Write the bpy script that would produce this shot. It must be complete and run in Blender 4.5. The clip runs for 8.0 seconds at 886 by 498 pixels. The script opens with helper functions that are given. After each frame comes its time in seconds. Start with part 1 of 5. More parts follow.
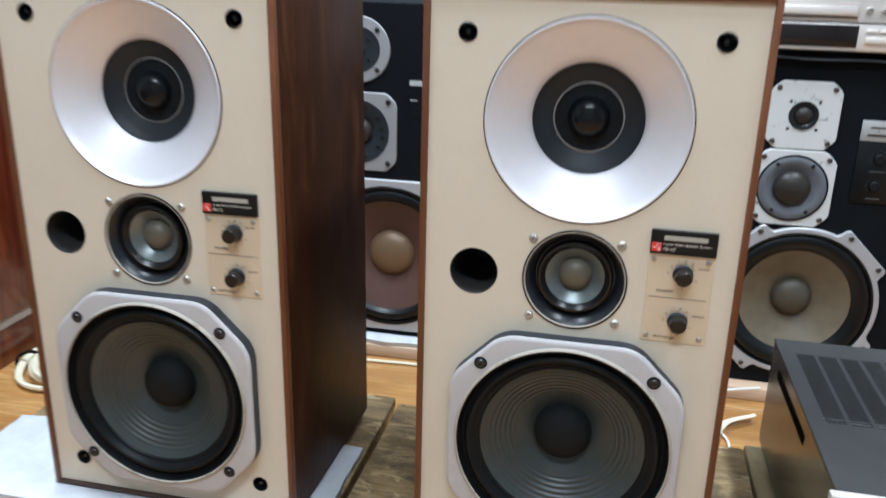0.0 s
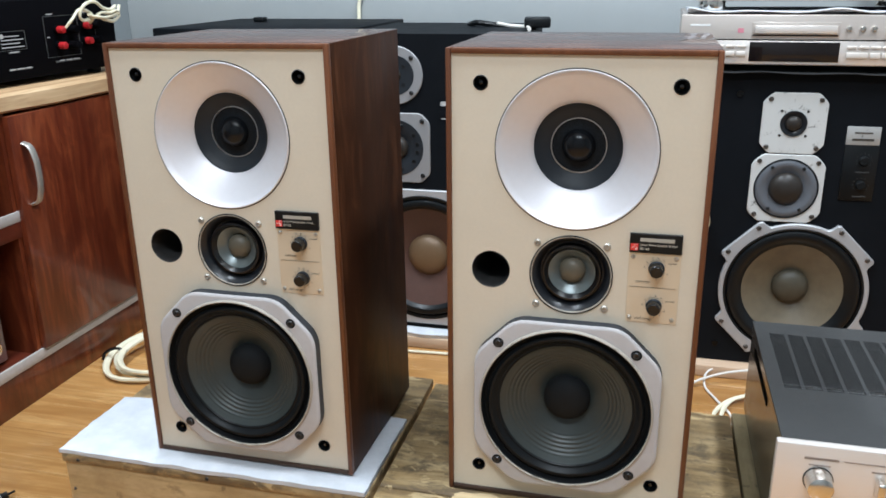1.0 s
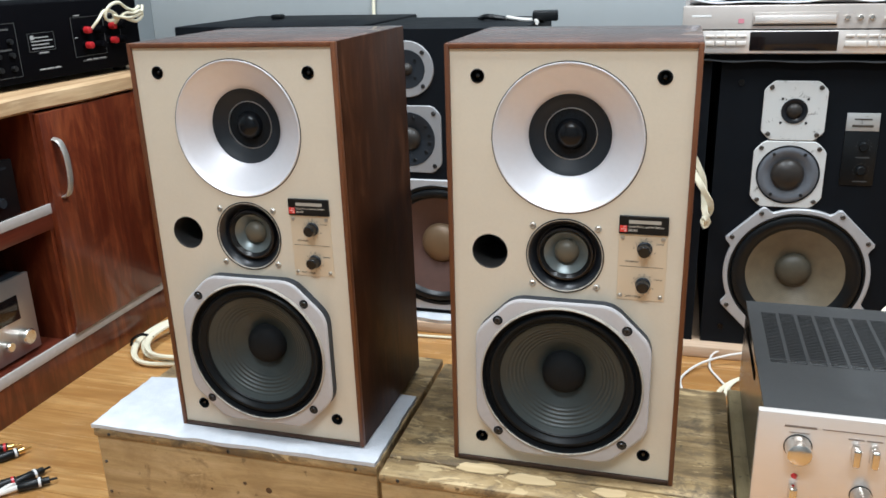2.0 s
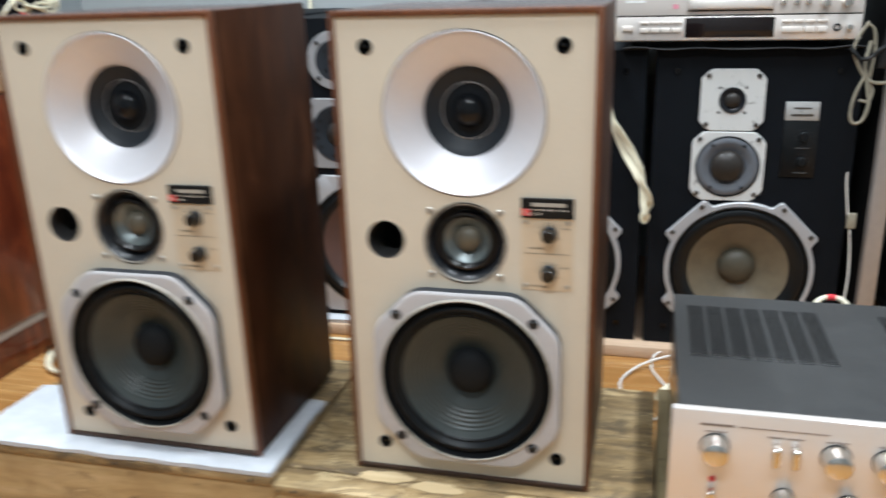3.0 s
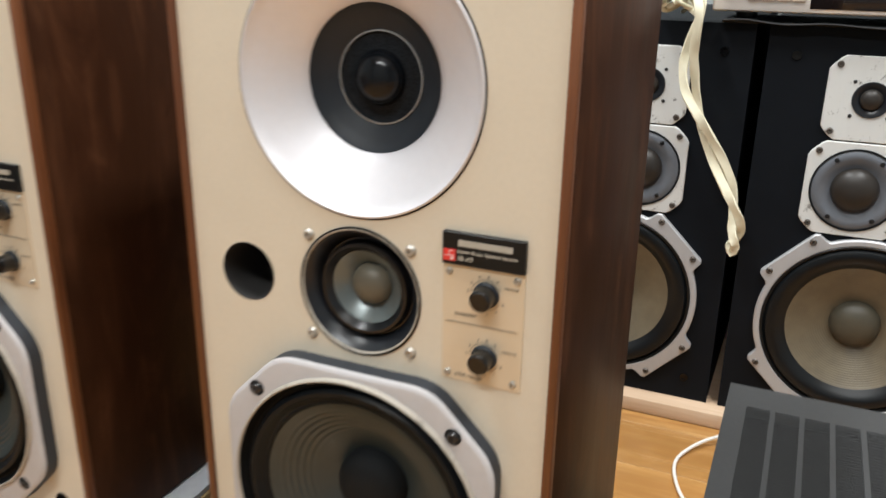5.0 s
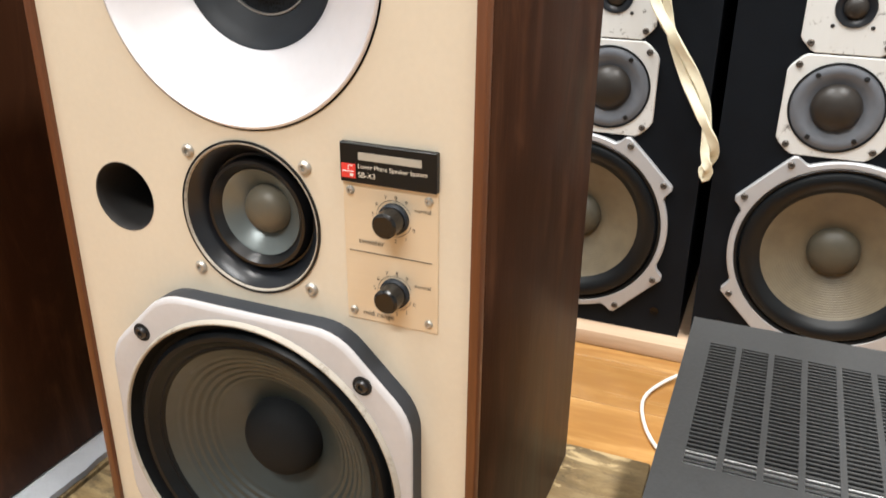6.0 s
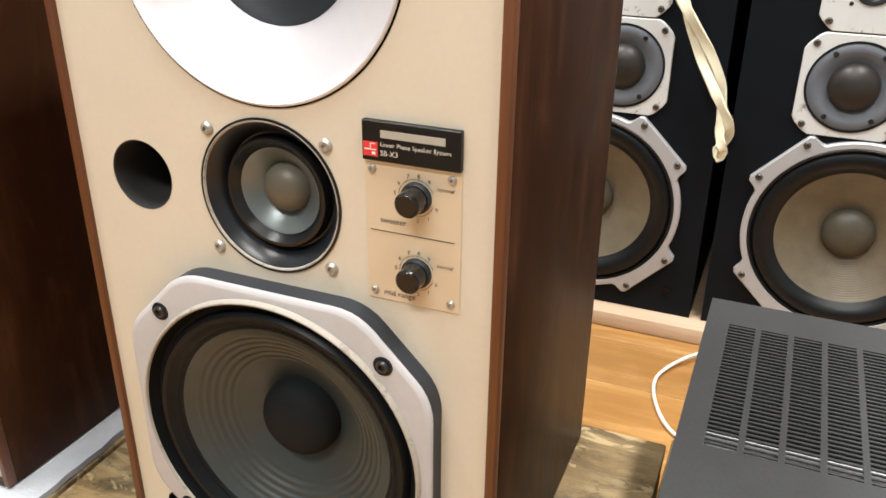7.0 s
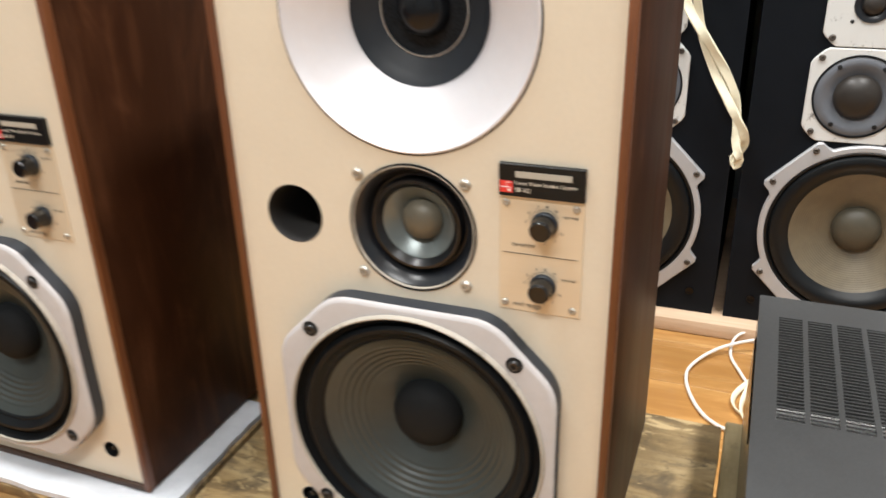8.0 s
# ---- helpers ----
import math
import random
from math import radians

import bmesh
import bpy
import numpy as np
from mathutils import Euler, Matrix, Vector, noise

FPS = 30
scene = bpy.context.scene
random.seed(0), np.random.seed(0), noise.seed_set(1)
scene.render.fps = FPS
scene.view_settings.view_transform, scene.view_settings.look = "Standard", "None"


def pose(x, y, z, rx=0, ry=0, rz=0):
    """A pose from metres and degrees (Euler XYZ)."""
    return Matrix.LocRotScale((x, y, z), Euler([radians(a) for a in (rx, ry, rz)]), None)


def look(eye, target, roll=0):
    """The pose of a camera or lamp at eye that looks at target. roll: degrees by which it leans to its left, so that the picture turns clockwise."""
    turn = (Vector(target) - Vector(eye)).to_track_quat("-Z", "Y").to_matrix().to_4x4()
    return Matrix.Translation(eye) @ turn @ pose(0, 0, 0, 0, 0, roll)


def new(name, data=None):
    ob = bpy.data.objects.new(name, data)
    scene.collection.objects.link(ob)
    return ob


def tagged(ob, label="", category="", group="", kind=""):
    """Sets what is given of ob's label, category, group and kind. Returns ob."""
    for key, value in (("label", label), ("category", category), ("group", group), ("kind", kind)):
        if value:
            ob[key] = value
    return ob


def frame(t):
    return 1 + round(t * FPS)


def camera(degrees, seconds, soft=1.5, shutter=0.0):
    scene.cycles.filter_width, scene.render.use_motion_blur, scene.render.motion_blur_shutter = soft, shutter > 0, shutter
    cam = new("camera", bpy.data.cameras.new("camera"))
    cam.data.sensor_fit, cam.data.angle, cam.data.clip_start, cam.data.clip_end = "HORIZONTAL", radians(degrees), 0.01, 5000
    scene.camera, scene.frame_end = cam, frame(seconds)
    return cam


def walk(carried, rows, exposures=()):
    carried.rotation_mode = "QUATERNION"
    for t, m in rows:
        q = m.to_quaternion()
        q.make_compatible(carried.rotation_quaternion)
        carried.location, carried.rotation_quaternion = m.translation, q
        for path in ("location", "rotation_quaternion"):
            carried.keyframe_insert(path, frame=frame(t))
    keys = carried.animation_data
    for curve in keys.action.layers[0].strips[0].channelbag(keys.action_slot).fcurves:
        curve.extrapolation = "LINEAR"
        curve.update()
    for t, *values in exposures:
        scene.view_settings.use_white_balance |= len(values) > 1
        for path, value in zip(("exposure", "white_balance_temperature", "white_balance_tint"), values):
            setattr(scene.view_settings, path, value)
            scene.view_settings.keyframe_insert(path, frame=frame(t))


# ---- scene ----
# the camera's path: seconds, eye, target, roll
cam = camera(56.12, 8.0, soft=1.6, shutter=0.6)
PATH = [
    (0, (0.0247, -0.7238, 0.7777), (-0.1655, 0.2064, 0.4636), 1.63),
    (0.2, (0.0391, -0.7776, 0.7999), (-0.1629, 0.1532, 0.4954), 1.56),
    (0.5, (0.0518, -0.8499, 0.8213), (-0.1589, 0.0792, 0.5174), 0.81),
    (1, (0.0813, -0.9054, 0.8456), (-0.1549, 0.0139, 0.5307), -0.59),
    (1.5, (0.1084, -0.9525, 0.8539), (-0.1417, -0.0408, 0.5278), -1.38),
    (1.7, (0.1173, -0.9616, 0.8552), (-0.1420, -0.0523, 0.5296), -1.38),
    (2.8, (0.1542, -0.9235, 0.8271), (-0.1029, -0.0089, 0.5150), -2.21),
    (3, (0.1960, -0.8691, 0.8002), (-0.0391, 0.0518, 0.4893), -1.59),
    (3.2, (0.2309, -0.8097, 0.7766), (0.0048, 0.1146, 0.4692), -0.28),
    (3.5, (0.2817, -0.7382, 0.7669), (0.0243, 0.1782, 0.4605), 0.71),
    (3.7, (0.2918, -0.7074, 0.7664), (0.0029, 0.2001, 0.4614), 0.92),
    (4, (0.2758, -0.6744, 0.7563), (-0.0475, 0.2174, 0.4399), 1.15),
    (4.2, (0.2641, -0.6572, 0.7468), (-0.0734, 0.2263, 0.4220), 1.49),
    (5.3, (0.2697, -0.4047, 0.7247), (-0.1093, 0.4573, 0.3882), 0.73),
    (5.5, (0.2763, -0.3819, 0.7073), (-0.0908, 0.4780, 0.3528), 0.65),
    (5.7, (0.2791, -0.3771, 0.6960), (-0.0764, 0.4797, 0.3226), 0.53),
    (6, (0.2776, -0.3784, 0.6955), (-0.0692, 0.4699, 0.2953), 0.61),
    (6.5, (0.2706, -0.3768, 0.6939), (-0.0756, 0.4644, 0.2785), 0.84),
    (7, (0.2673, -0.3779, 0.6932), (-0.0815, 0.4589, 0.2710), 0.63),
    (7.5, (0.2573, -0.3972, 0.7013), (-0.0923, 0.4390, 0.2787), -0.09),
    (7.7, (0.2412, -0.4277, 0.7153), (-0.1050, 0.4112, 0.2954), -0.37),
    (8, (0.2150, -0.4892, 0.7413), (-0.1182, 0.3581, 0.3276), -1.49),
]
# seconds, stops, kelvin, tint: the picture grows brighter and warmer towards the close view
EXPOSURES = [(0.0, 0.27, 5330, 6), (0.5, 0.22, 5400, 6), (1.5, 0.23, 5600, 6), (3.0, 0.27, 5640, 6), (3.5, 0.25, 5620, 6), (4.2, 0.31, 5740, 7), (5.3, 0.37, 6300, 9), (5.7, 0.68, 6380, 10), (6.2, 0.72, 6360, 10), (7.0, 0.66, 6360, 10), (8.0, 0.63, 6340, 10)]
walk(cam, [(t, look(eye, target, roll)) for t, eye, target, roll in PATH], EXPOSURES)

# ---- world and lamps ----
U = 0.9  # metres to one unit of the plan; all plan numbers below go through thing() and part()

world = bpy.data.worlds.new("world")
world.use_nodes = True
world.node_tree.nodes["Background"].inputs["Color"].default_value = (0.75, 0.85, 1.0, 1)
world.node_tree.nodes["Background"].inputs["Strength"].default_value = 0.3
scene.world = world


def tube_lamp(x, y, z, length, width, watts, turn, colour):
    lamp = bpy.data.lights.new("ceiling_lamp", "AREA")
    lamp.shape, lamp.size, lamp.size_y = "RECTANGLE", length, width
    lamp.energy, lamp.color = watts, colour
    ob = new("ceiling_lamp_light", lamp)
    ob.matrix_world = pose(x, y, z, 0, 0, turn)
    return ob


LAMPS = [(-0.72, 0.05, 90, 46), (0.85, 0.05, 90, 46), (0.0, -1.60, 0, 36)]
for lx, ly, turn, watts in LAMPS:
    tube_lamp(lx, ly, 2.60, 1.2, 0.16, watts, turn, (1.0, 0.985, 0.945))


# ---- helpers of the build ----
def thing(name, x, y, z, rz=0.0, label="", category="", group="", kind=""):
    ob = new(name)
    ob.empty_display_size = 0.05
    ob.matrix_basis = pose(x * U, y * U, z * U, 0, 0, rz)
    return tagged(ob, label, category, group, kind)


def part(name, bm, material, parent, label="", smooth=35):
    me = bpy.data.meshes.new(name)
    bm.transform(Matrix.Scale(U, 4))
    bmesh.ops.recalc_face_normals(bm, faces=bm.faces)
    bm.to_mesh(me)
    bm.free()
    me.materials.append(material)
    if smooth:
        me.polygons.foreach_set("use_smooth", [True] * len(me.polygons))
        me.set_sharp_from_angle(angle=radians(smooth))
    ob = new(name, me)
    ob.parent = parent
    if label:
        ob["label"] = label
    return ob


def put(name, mesh, parent, m):
    """Another piece on the same mesh."""
    ob = new(name, mesh)
    ob.parent = parent
    ob.matrix_basis = m
    return ob


def box(x0, x1, y0, y1, z0, z1, bevel=0.0, seg=2, bm=None):
    bm = bm or bmesh.new()
    made = bmesh.ops.create_cube(bm, size=1.0, matrix=Matrix.Translation(((x0 + x1) / 2, (y0 + y1) / 2, (z0 + z1) / 2)) @ Matrix.Diagonal((x1 - x0, y1 - y0, z1 - z0, 1)))
    if bevel:
        edges = list({e for v in made["verts"] for e in v.link_edges})
        bmesh.ops.bevel(bm, geom=edges, offset=bevel, segments=seg, profile=0.5, affect="EDGES")
    return bm


def rings(profile, cx=0.0, cz=0.0, seg=64, close=True, bm=None):
    """A body about an axis along y: profile of (radius or a function of the angle, y); an end radius of 0 closes it."""
    bm = bm or bmesh.new()
    loops = []
    for r, y in profile:
        if r == 0:
            loops.append([bm.verts.new((cx, y, cz))])
            continue
        loop = []
        for n in range(seg):
            a = 2 * math.pi * n / seg
            rr = r(a) if callable(r) else r
            loop.append(bm.verts.new((cx + rr * math.sin(a), y, cz + rr * math.cos(a))))
        loops.append(loop)
    for one, two in zip(loops, loops[1:]):
        for n in range(seg):
            m = (n + 1) % seg
            if len(one) == 1:
                bm.faces.new((one[0], two[n], two[m]))
            elif len(two) == 1:
                bm.faces.new((one[n], two[0], one[m]))
            else:
                bm.faces.new((one[n], two[n], two[m], one[m]))
    return bm


def eight(flat, diagonal, rounding=0.0):
    """The radius of an eight-sided plate by angle: flats at the sides, and the cut corners."""
    def radius(a):
        best = 1e9
        for k in range(8):
            c = math.cos(a - k * math.pi / 4)
            if c > 0.05:
                best = min(best, (flat if k % 2 == 0 else diagonal) / c)
        return best
    if not rounding:
        return radius
    def soft(a):
        return sum(radius(a + rounding * k / 3) for k in range(-3, 4)) / 7
    return soft


def sheet_with_holes(w0, w1, h0, h1, holes, y, depth, bm=None):
    """A plate across y with round holes (x, z, r), their walls going back by depth."""
    bm = bm or bmesh.new()
    edges, rims = [], []
    corner = [bm.verts.new(p) for p in ((w0, y, h0), (w1, y, h0), (w1, y, h1), (w0, y, h1))]
    edges += [bm.edges.new((corner[n], corner[(n + 1) % 4])) for n in range(4)]
    for x, z, r in holes:
        seg = 64 if r > 0.03 else 32
        loop = [bm.verts.new((x + r * math.cos(2 * math.pi * n / seg), y, z + r * math.sin(2 * math.pi * n / seg))) for n in range(seg)]
        edges += [bm.edges.new((loop[n], loop[(n + 1) % seg])) for n in range(seg)]
        rims.append(loop)
    bmesh.ops.triangle_fill(bm, edges=edges, use_beauty=True, use_dissolve=False)
    for loop in rims + [corner]:
        back = [bm.verts.new((v.co.x, y + depth, v.co.z)) for v in loop]
        for n in range(len(loop)):
            m = (n + 1) % len(loop)
            bm.faces.new((loop[n], loop[m], back[m], back[n]))
    return bm


def smooth_line(points, steps=8):
    pts = [Vector(p) for p in points]
    pts = [pts[0] * 2 - pts[1]] + pts + [pts[-1] * 2 - pts[-2]]
    out = []
    for a, b, c, e in zip(pts, pts[1:], pts[2:], pts[3:]):
        for k in range(steps):
            t = k / steps
            out.append(0.5 * (2 * b + (c - a) * t + (2 * a - 5 * b + 4 * c - e) * t * t + (3 * b - a - 3 * c + e) * t ** 3))
    return out + [pts[-2]]


def cord(points, r, flat=1.0, twist=0.0, seg=8, steps=8, bm=None, up=(0.01, 0.02, 1)):
    """A cable swept along a smooth line; flat squeezes it to a ribbon that turns by twist degrees over its length."""
    bm = bm or bmesh.new()
    line = smooth_line(points, steps)
    loops = []
    up = Vector(up)
    for n, p in enumerate(line):
        d = (line[min(n + 1, len(line) - 1)] - line[max(n - 1, 0)]).normalized()
        side = d.cross(up)
        side = side.normalized() if side.length > 1e-4 else Vector((1, 0, 0))
        if n and side.dot(last) < 0:
            side = -side
        last = side
        top = side.cross(d)
        turn = radians(twist) * n / len(line)
        loops.append([bm.verts.new(p + r * ((math.cos(a) * math.cos(turn) - flat * math.sin(a) * math.sin(turn)) * side + (math.cos(a) * math.sin(turn) + flat * math.sin(a) * math.cos(turn)) * top)) for a in (2 * math.pi * k / seg for k in range(seg))])
    for one, two in zip(loops, loops[1:]):
        for k in range(seg):
            bm.faces.new((one[k], one[(k + 1) % seg], two[(k + 1) % seg], two[k]))
    bm.faces.new(loops[0])
    bm.faces.new(loops[-1])
    return bm


def rod(a, b, r, seg=16, bevel=0.0, bm=None):
    """A straight round bar from a to b."""
    bm = bm or bmesh.new()
    a, b = Vector(a), Vector(b)
    m = Matrix.Translation((a + b) / 2) @ (b - a).to_track_quat("Z", "Y").to_matrix().to_4x4()
    made = bmesh.ops.create_cone(bm, cap_ends=True, segments=seg, radius1=r, radius2=r, depth=(b - a).length, matrix=m)
    if bevel:
        rims = [e for e in {e for v in made["verts"] for e in v.link_edges} if any(len(f.verts) > 4 for f in e.link_faces)]
        bmesh.ops.bevel(bm, geom=rims, offset=bevel, segments=2, profile=0.5, affect="EDGES")
    return bm


def letters(name, body, size, x, y, z, material, parent, align="LEFT", lean=0.0):
    """Words that face the front (-y), the baseline at z."""
    font = bpy.data.curves.new("words", "FONT")
    font.body, font.size, font.align_x, font.extrude = body, size, align, 0.0
    font.resolution_u = 3
    ob = new("words", font)
    bpy.context.view_layer.update()
    me = bpy.data.meshes.new_from_object(ob.evaluated_get(bpy.context.evaluated_depsgraph_get()))
    bpy.data.objects.remove(ob)
    bm = bmesh.new()
    bm.from_mesh(me)
    bpy.data.meshes.remove(me)
    bm.transform(pose(x, y, z, 90, 0, 0) @ pose(0, 0, 0, 0, 0, lean))
    return part(name, bm, material, parent, smooth=0)


# ---- materials ----
class Nodes:
    def __init__(self, name):
        self.mat = bpy.data.materials.new(name)
        self.mat.use_nodes = True
        self.t = self.mat.node_tree
        self.bsdf = self.t.nodes["Principled BSDF"]

    def add(self, kind, **values):
        n = self.t.nodes.new("ShaderNode" + kind)
        for key, value in values.items():
            n.inputs[key].default_value = value
        return n

    def link(self, a, b):
        self.t.links.new(a, b)

    def space(self, scale, rotation=(0, 0, 0), source="Object"):
        co, mp = self.add("TexCoord"), self.add("Mapping")
        mp.inputs["Scale"].default_value = scale
        mp.inputs["Rotation"].default_value = rotation
        self.link(co.outputs[source], mp.inputs["Vector"])
        return mp.outputs["Vector"]

    def noise(self, vector, scale, detail=4.0, rough=0.6, distortion=0.0):
        n = self.add("TexNoise", Scale=scale, Detail=detail, Roughness=rough, Distortion=distortion)
        self.link(vector, n.inputs["Vector"])
        return n.outputs["Fac"]

    def ramp(self, fac, stops):
        n = self.add("ValToRGB")
        ramp = n.color_ramp
        while len(ramp.elements) < len(stops):
            ramp.elements.new(0.5)
        for e, (at, colour) in zip(ramp.elements, stops):
            e.position, e.color = at, (*colour, 1)
        self.link(fac, n.inputs["Fac"])
        return n.outputs["Color"]

    def mix(self, fac, a, b, blend="MIX"):
        n = self.add("Mix")
        n.data_type, n.blend_type = "RGBA", blend
        for socket, value in ((n.inputs[0], fac), (n.inputs[6], a), (n.inputs[7], b)):
            if isinstance(value, (int, float)):
                socket.default_value = value
            elif isinstance(value, tuple):
                socket.default_value = (*value, 1)
            else:
                self.link(value, socket)
        return n.outputs[2]

    def span(self, fac, low, high):
        n = self.add("MapRange")
        n.inputs["To Min"].default_value, n.inputs["To Max"].default_value = low, high
        self.link(fac, n.inputs["Value"])
        return n.outputs["Result"]

    def bump(self, height, strength, distance=0.001):
        n = self.add("Bump", Strength=strength, Distance=distance)
        self.link(height, n.inputs["Height"])
        self.link(n.outputs["Normal"], self.bsdf.inputs["Normal"])

    def finish(self, colour, rough, metal=0.0, coat=0.0, specular=None):
        b = self.bsdf
        for key, value in (("Base Color", colour), ("Roughness", rough), ("Metallic", metal), ("Coat Weight", coat)):
            if isinstance(value, tuple):
                b.inputs[key].default_value = (*value, 1)
            elif isinstance(value, (int, float)):
                b.inputs[key].default_value = value
            else:
                self.link(value, b.inputs[key])
        if specular is not None:
            b.inputs["Specular IOR Level"].default_value = specular
        return self.mat


def plain(name, colour, rough, metal=0.0, vary=0.12, scale=90.0, bump=0.0, coat=0.0, rough_vary=0.08, specular=None):
    """A surface of one colour with fine mottling, uneven gloss and slight relief."""
    n = Nodes(name)
    v = n.space((1, 1, 1))
    fine, broad = n.noise(v, scale, 5), n.noise(v, scale / 12, 3)
    low, high = tuple(c * (1 - vary) for c in colour), tuple(min(1, c * (1 + vary)) for c in colour)
    c = n.mix(0.5, n.ramp(fine, [(0.3, low), (0.7, high)]), n.ramp(broad, [(0.3, low), (0.7, high)]))
    r = n.span(broad, max(0.02, rough - rough_vary), min(1, rough + rough_vary))
    if bump:
        n.bump(fine, bump)
    return n.finish(c, r, metal, coat, specular)


def wood(name, dark, mid, light, grain, rough=0.35, ring=1.0, bump=0.12, coat=0.0, vary_piece=0.0, fine=55.0, specular=None, figure=0.0):
    """Wood with its grain along an axis: streaks, fine pores and slow changes of tone."""
    n = Nodes(name)
    along = {"x": (0.06, 1, 1), "y": (1, 0.06, 1), "z": (1, 1, 0.06)}[grain]
    v = n.space(along)
    if vary_piece:
        info, shift = n.add("ObjectInfo"), n.add("VectorMath")
        far = n.add("CombineXYZ")
        many = n.add("Math")
        many.operation = "MULTIPLY"
        many.inputs[1].default_value = 37.0
        n.link(info.outputs["Random"], many.inputs[0])
        for k in range(3):
            n.link(many.outputs[0], far.inputs[k])
        n.link(v, shift.inputs[0])
        n.link(far.outputs[0], shift.inputs[1])
        v = shift.outputs[0]
    streak = n.noise(v, 34 * ring, 6, 0.6, 0.6)
    pores = n.noise(v, fine * 4, 3, 0.7)
    slow = n.noise(v, 3.5 * ring, 2, 0.5, 1.2)
    c = n.ramp(streak, [(0.36, dark), (0.5, mid), (0.66, light)])
    c = n.mix(n.ramp(slow, [(0.40, (0, 0, 0)), (0.66, (0.7, 0.7, 0.7))]), c, dark)
    hair = n.noise(v, 130 * ring, 4, 0.6)
    c = n.mix(n.ramp(hair, [(0.40, (0.55, 0.55, 0.55)), (0.58, (0, 0, 0))]), c, dark)
    c = n.mix(n.span(pores, 0.0, 0.3), c, dark)
    if figure:
        # cloudy figure across the grain
        wide_figure = n.noise(n.space({"x": (0.35, 1, 1), "y": (1, 0.35, 1), "z": (1, 1, 0.35)}[grain]), 15 * ring, 6, 0.65, 1.8)
        c = n.mix(n.ramp(wide_figure, [(0.42, (figure, figure, figure)), (0.56, (0, 0, 0))]), c, tuple(k * 0.72 for k in dark))
        c = n.mix(n.ramp(wide_figure, [(0.56, (0, 0, 0)), (0.70, (0.5 * figure, 0.5 * figure, 0.5 * figure))]), c, tuple(k * 1.15 for k in light))
    if vary_piece:
        tone = n.span(info.outputs["Random"], 1 - vary_piece, 1 + vary_piece)
        c = n.mix(1.0, c, tone, "MULTIPLY")
    n.bump(pores, bump)
    return n.finish(c, n.span(streak, rough - 0.06, rough + 0.1), 0.0, coat, specular)


def brushed(name, colour, rough, axis, metal=1.0, scratch=0.06):
    n = Nodes(name)
    v = n.space({"x": (0.01, 1, 1), "z": (1, 1, 0.01), "y": (1, 0.01, 1)}[axis])
    lines = n.noise(v, 900, 3)
    slow = n.noise(n.space((1, 1, 1)), 12, 2)
    c = n.mix(n.span(lines, 0.0, 0.3), colour, tuple(k * 0.75 for k in colour))
    n.bump(lines, scratch, 0.0004)
    return n.finish(c, n.span(slow, rough - 0.05, rough + 0.07), metal)


def worn_paint(name, paint, under, rough, metal=0.0, amount=0.6):
    """Old silver paint with scuffs and grime."""
    n = Nodes(name)
    v = n.space((1, 1, 1))
    chips = n.noise(v, 60, 8, 0.75)
    smear = n.noise(n.space((3, 1, 0.8)), 22, 5, 0.7)
    c = n.ramp(chips, [(amount, paint), (min(1.0, amount + 0.05), under)])
    c = n.mix(n.span(smear, 0.0, 0.35), c, tuple(k * 0.72 for k in paint))
    n.bump(chips, 0.15, 0.0006)
    return n.finish(c, n.span(smear, rough - 0.1, rough + 0.15), metal)


walnut_side = wood("walnut_side", (0.044, 0.0165, 0.0076), (0.070, 0.0272, 0.0120), (0.100, 0.0415, 0.0195), "z", 0.40, 1.0, specular=0.09, figure=0.8)
# paler and cloudier than the sides: patchy reflections are partly in this colour
walnut_top = wood("walnut_top", (0.062, 0.030, 0.023), (0.105, 0.050, 0.036), (0.16, 0.080, 0.058), "x", 0.24, 1.0, coat=0.4, figure=0.7)
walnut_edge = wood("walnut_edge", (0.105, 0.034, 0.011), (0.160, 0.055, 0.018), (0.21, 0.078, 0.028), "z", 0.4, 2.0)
# darker tone for the bottom edge band and bottom panel
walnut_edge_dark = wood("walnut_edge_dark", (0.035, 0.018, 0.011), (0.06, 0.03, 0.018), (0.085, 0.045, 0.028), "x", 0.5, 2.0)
cream_paint = plain("cream_baffle_paint", (0.692, 0.618, 0.498), 0.5, 0, 0.035, 260, 0.05)
horn_metal = plain("satin_silver_horn", (0.775, 0.762, 0.795), 0.48, 0.4, 0.03, 140, 0.02, 0, 0.04)
flange_silver = plain("silver_grey_flange_paint", (0.515, 0.497, 0.502), 0.6, 0.0, 0.06, 160, 0.08, specular=0.35)
flange_side = plain("dark_gasket_side", (0.024, 0.028, 0.036), 0.55, 0, 0.15, 120, 0.1)
rim_worn = worn_paint("worn_pale_rim", (0.43, 0.39, 0.33), (0.25, 0.22, 0.18), 0.6, 0, 0.54)
black_plastic = plain("black_plastic", (0.006, 0.007, 0.008), 0.35, 0, 0.2, 150, 0.03, specular=0.3)
rear_black = plain("dull_black_steel", (0.003, 0.003, 0.004), 0.7, 0, 0.2, 200, 0.05, specular=0.03)
grey_plastic = plain("charcoal_plastic", (0.016, 0.020, 0.026), 0.5, 0, 0.12, 180, 0.05, specular=0.33)
black_gloss = plain("glossy_black_plastic", (0.004, 0.004, 0.0045), 0.16, 0, 0.2, 100, 0.0, 0.0, 0.03, specular=0.3)
black_matt = plain("matt_black_cloth", (0.010, 0.010, 0.011), 0.85, 0, 0.25, 300, 0.2)
soft_gloss = plain("soft_gloss_black_rubber", (0.006, 0.006, 0.007), 0.3, 0, 0.2, 100, 0.02)
rubber = plain("black_rubber_surround", (0.0075, 0.0088, 0.010), 0.36, 0, 0.25, 110, 0.05, specular=0.15)
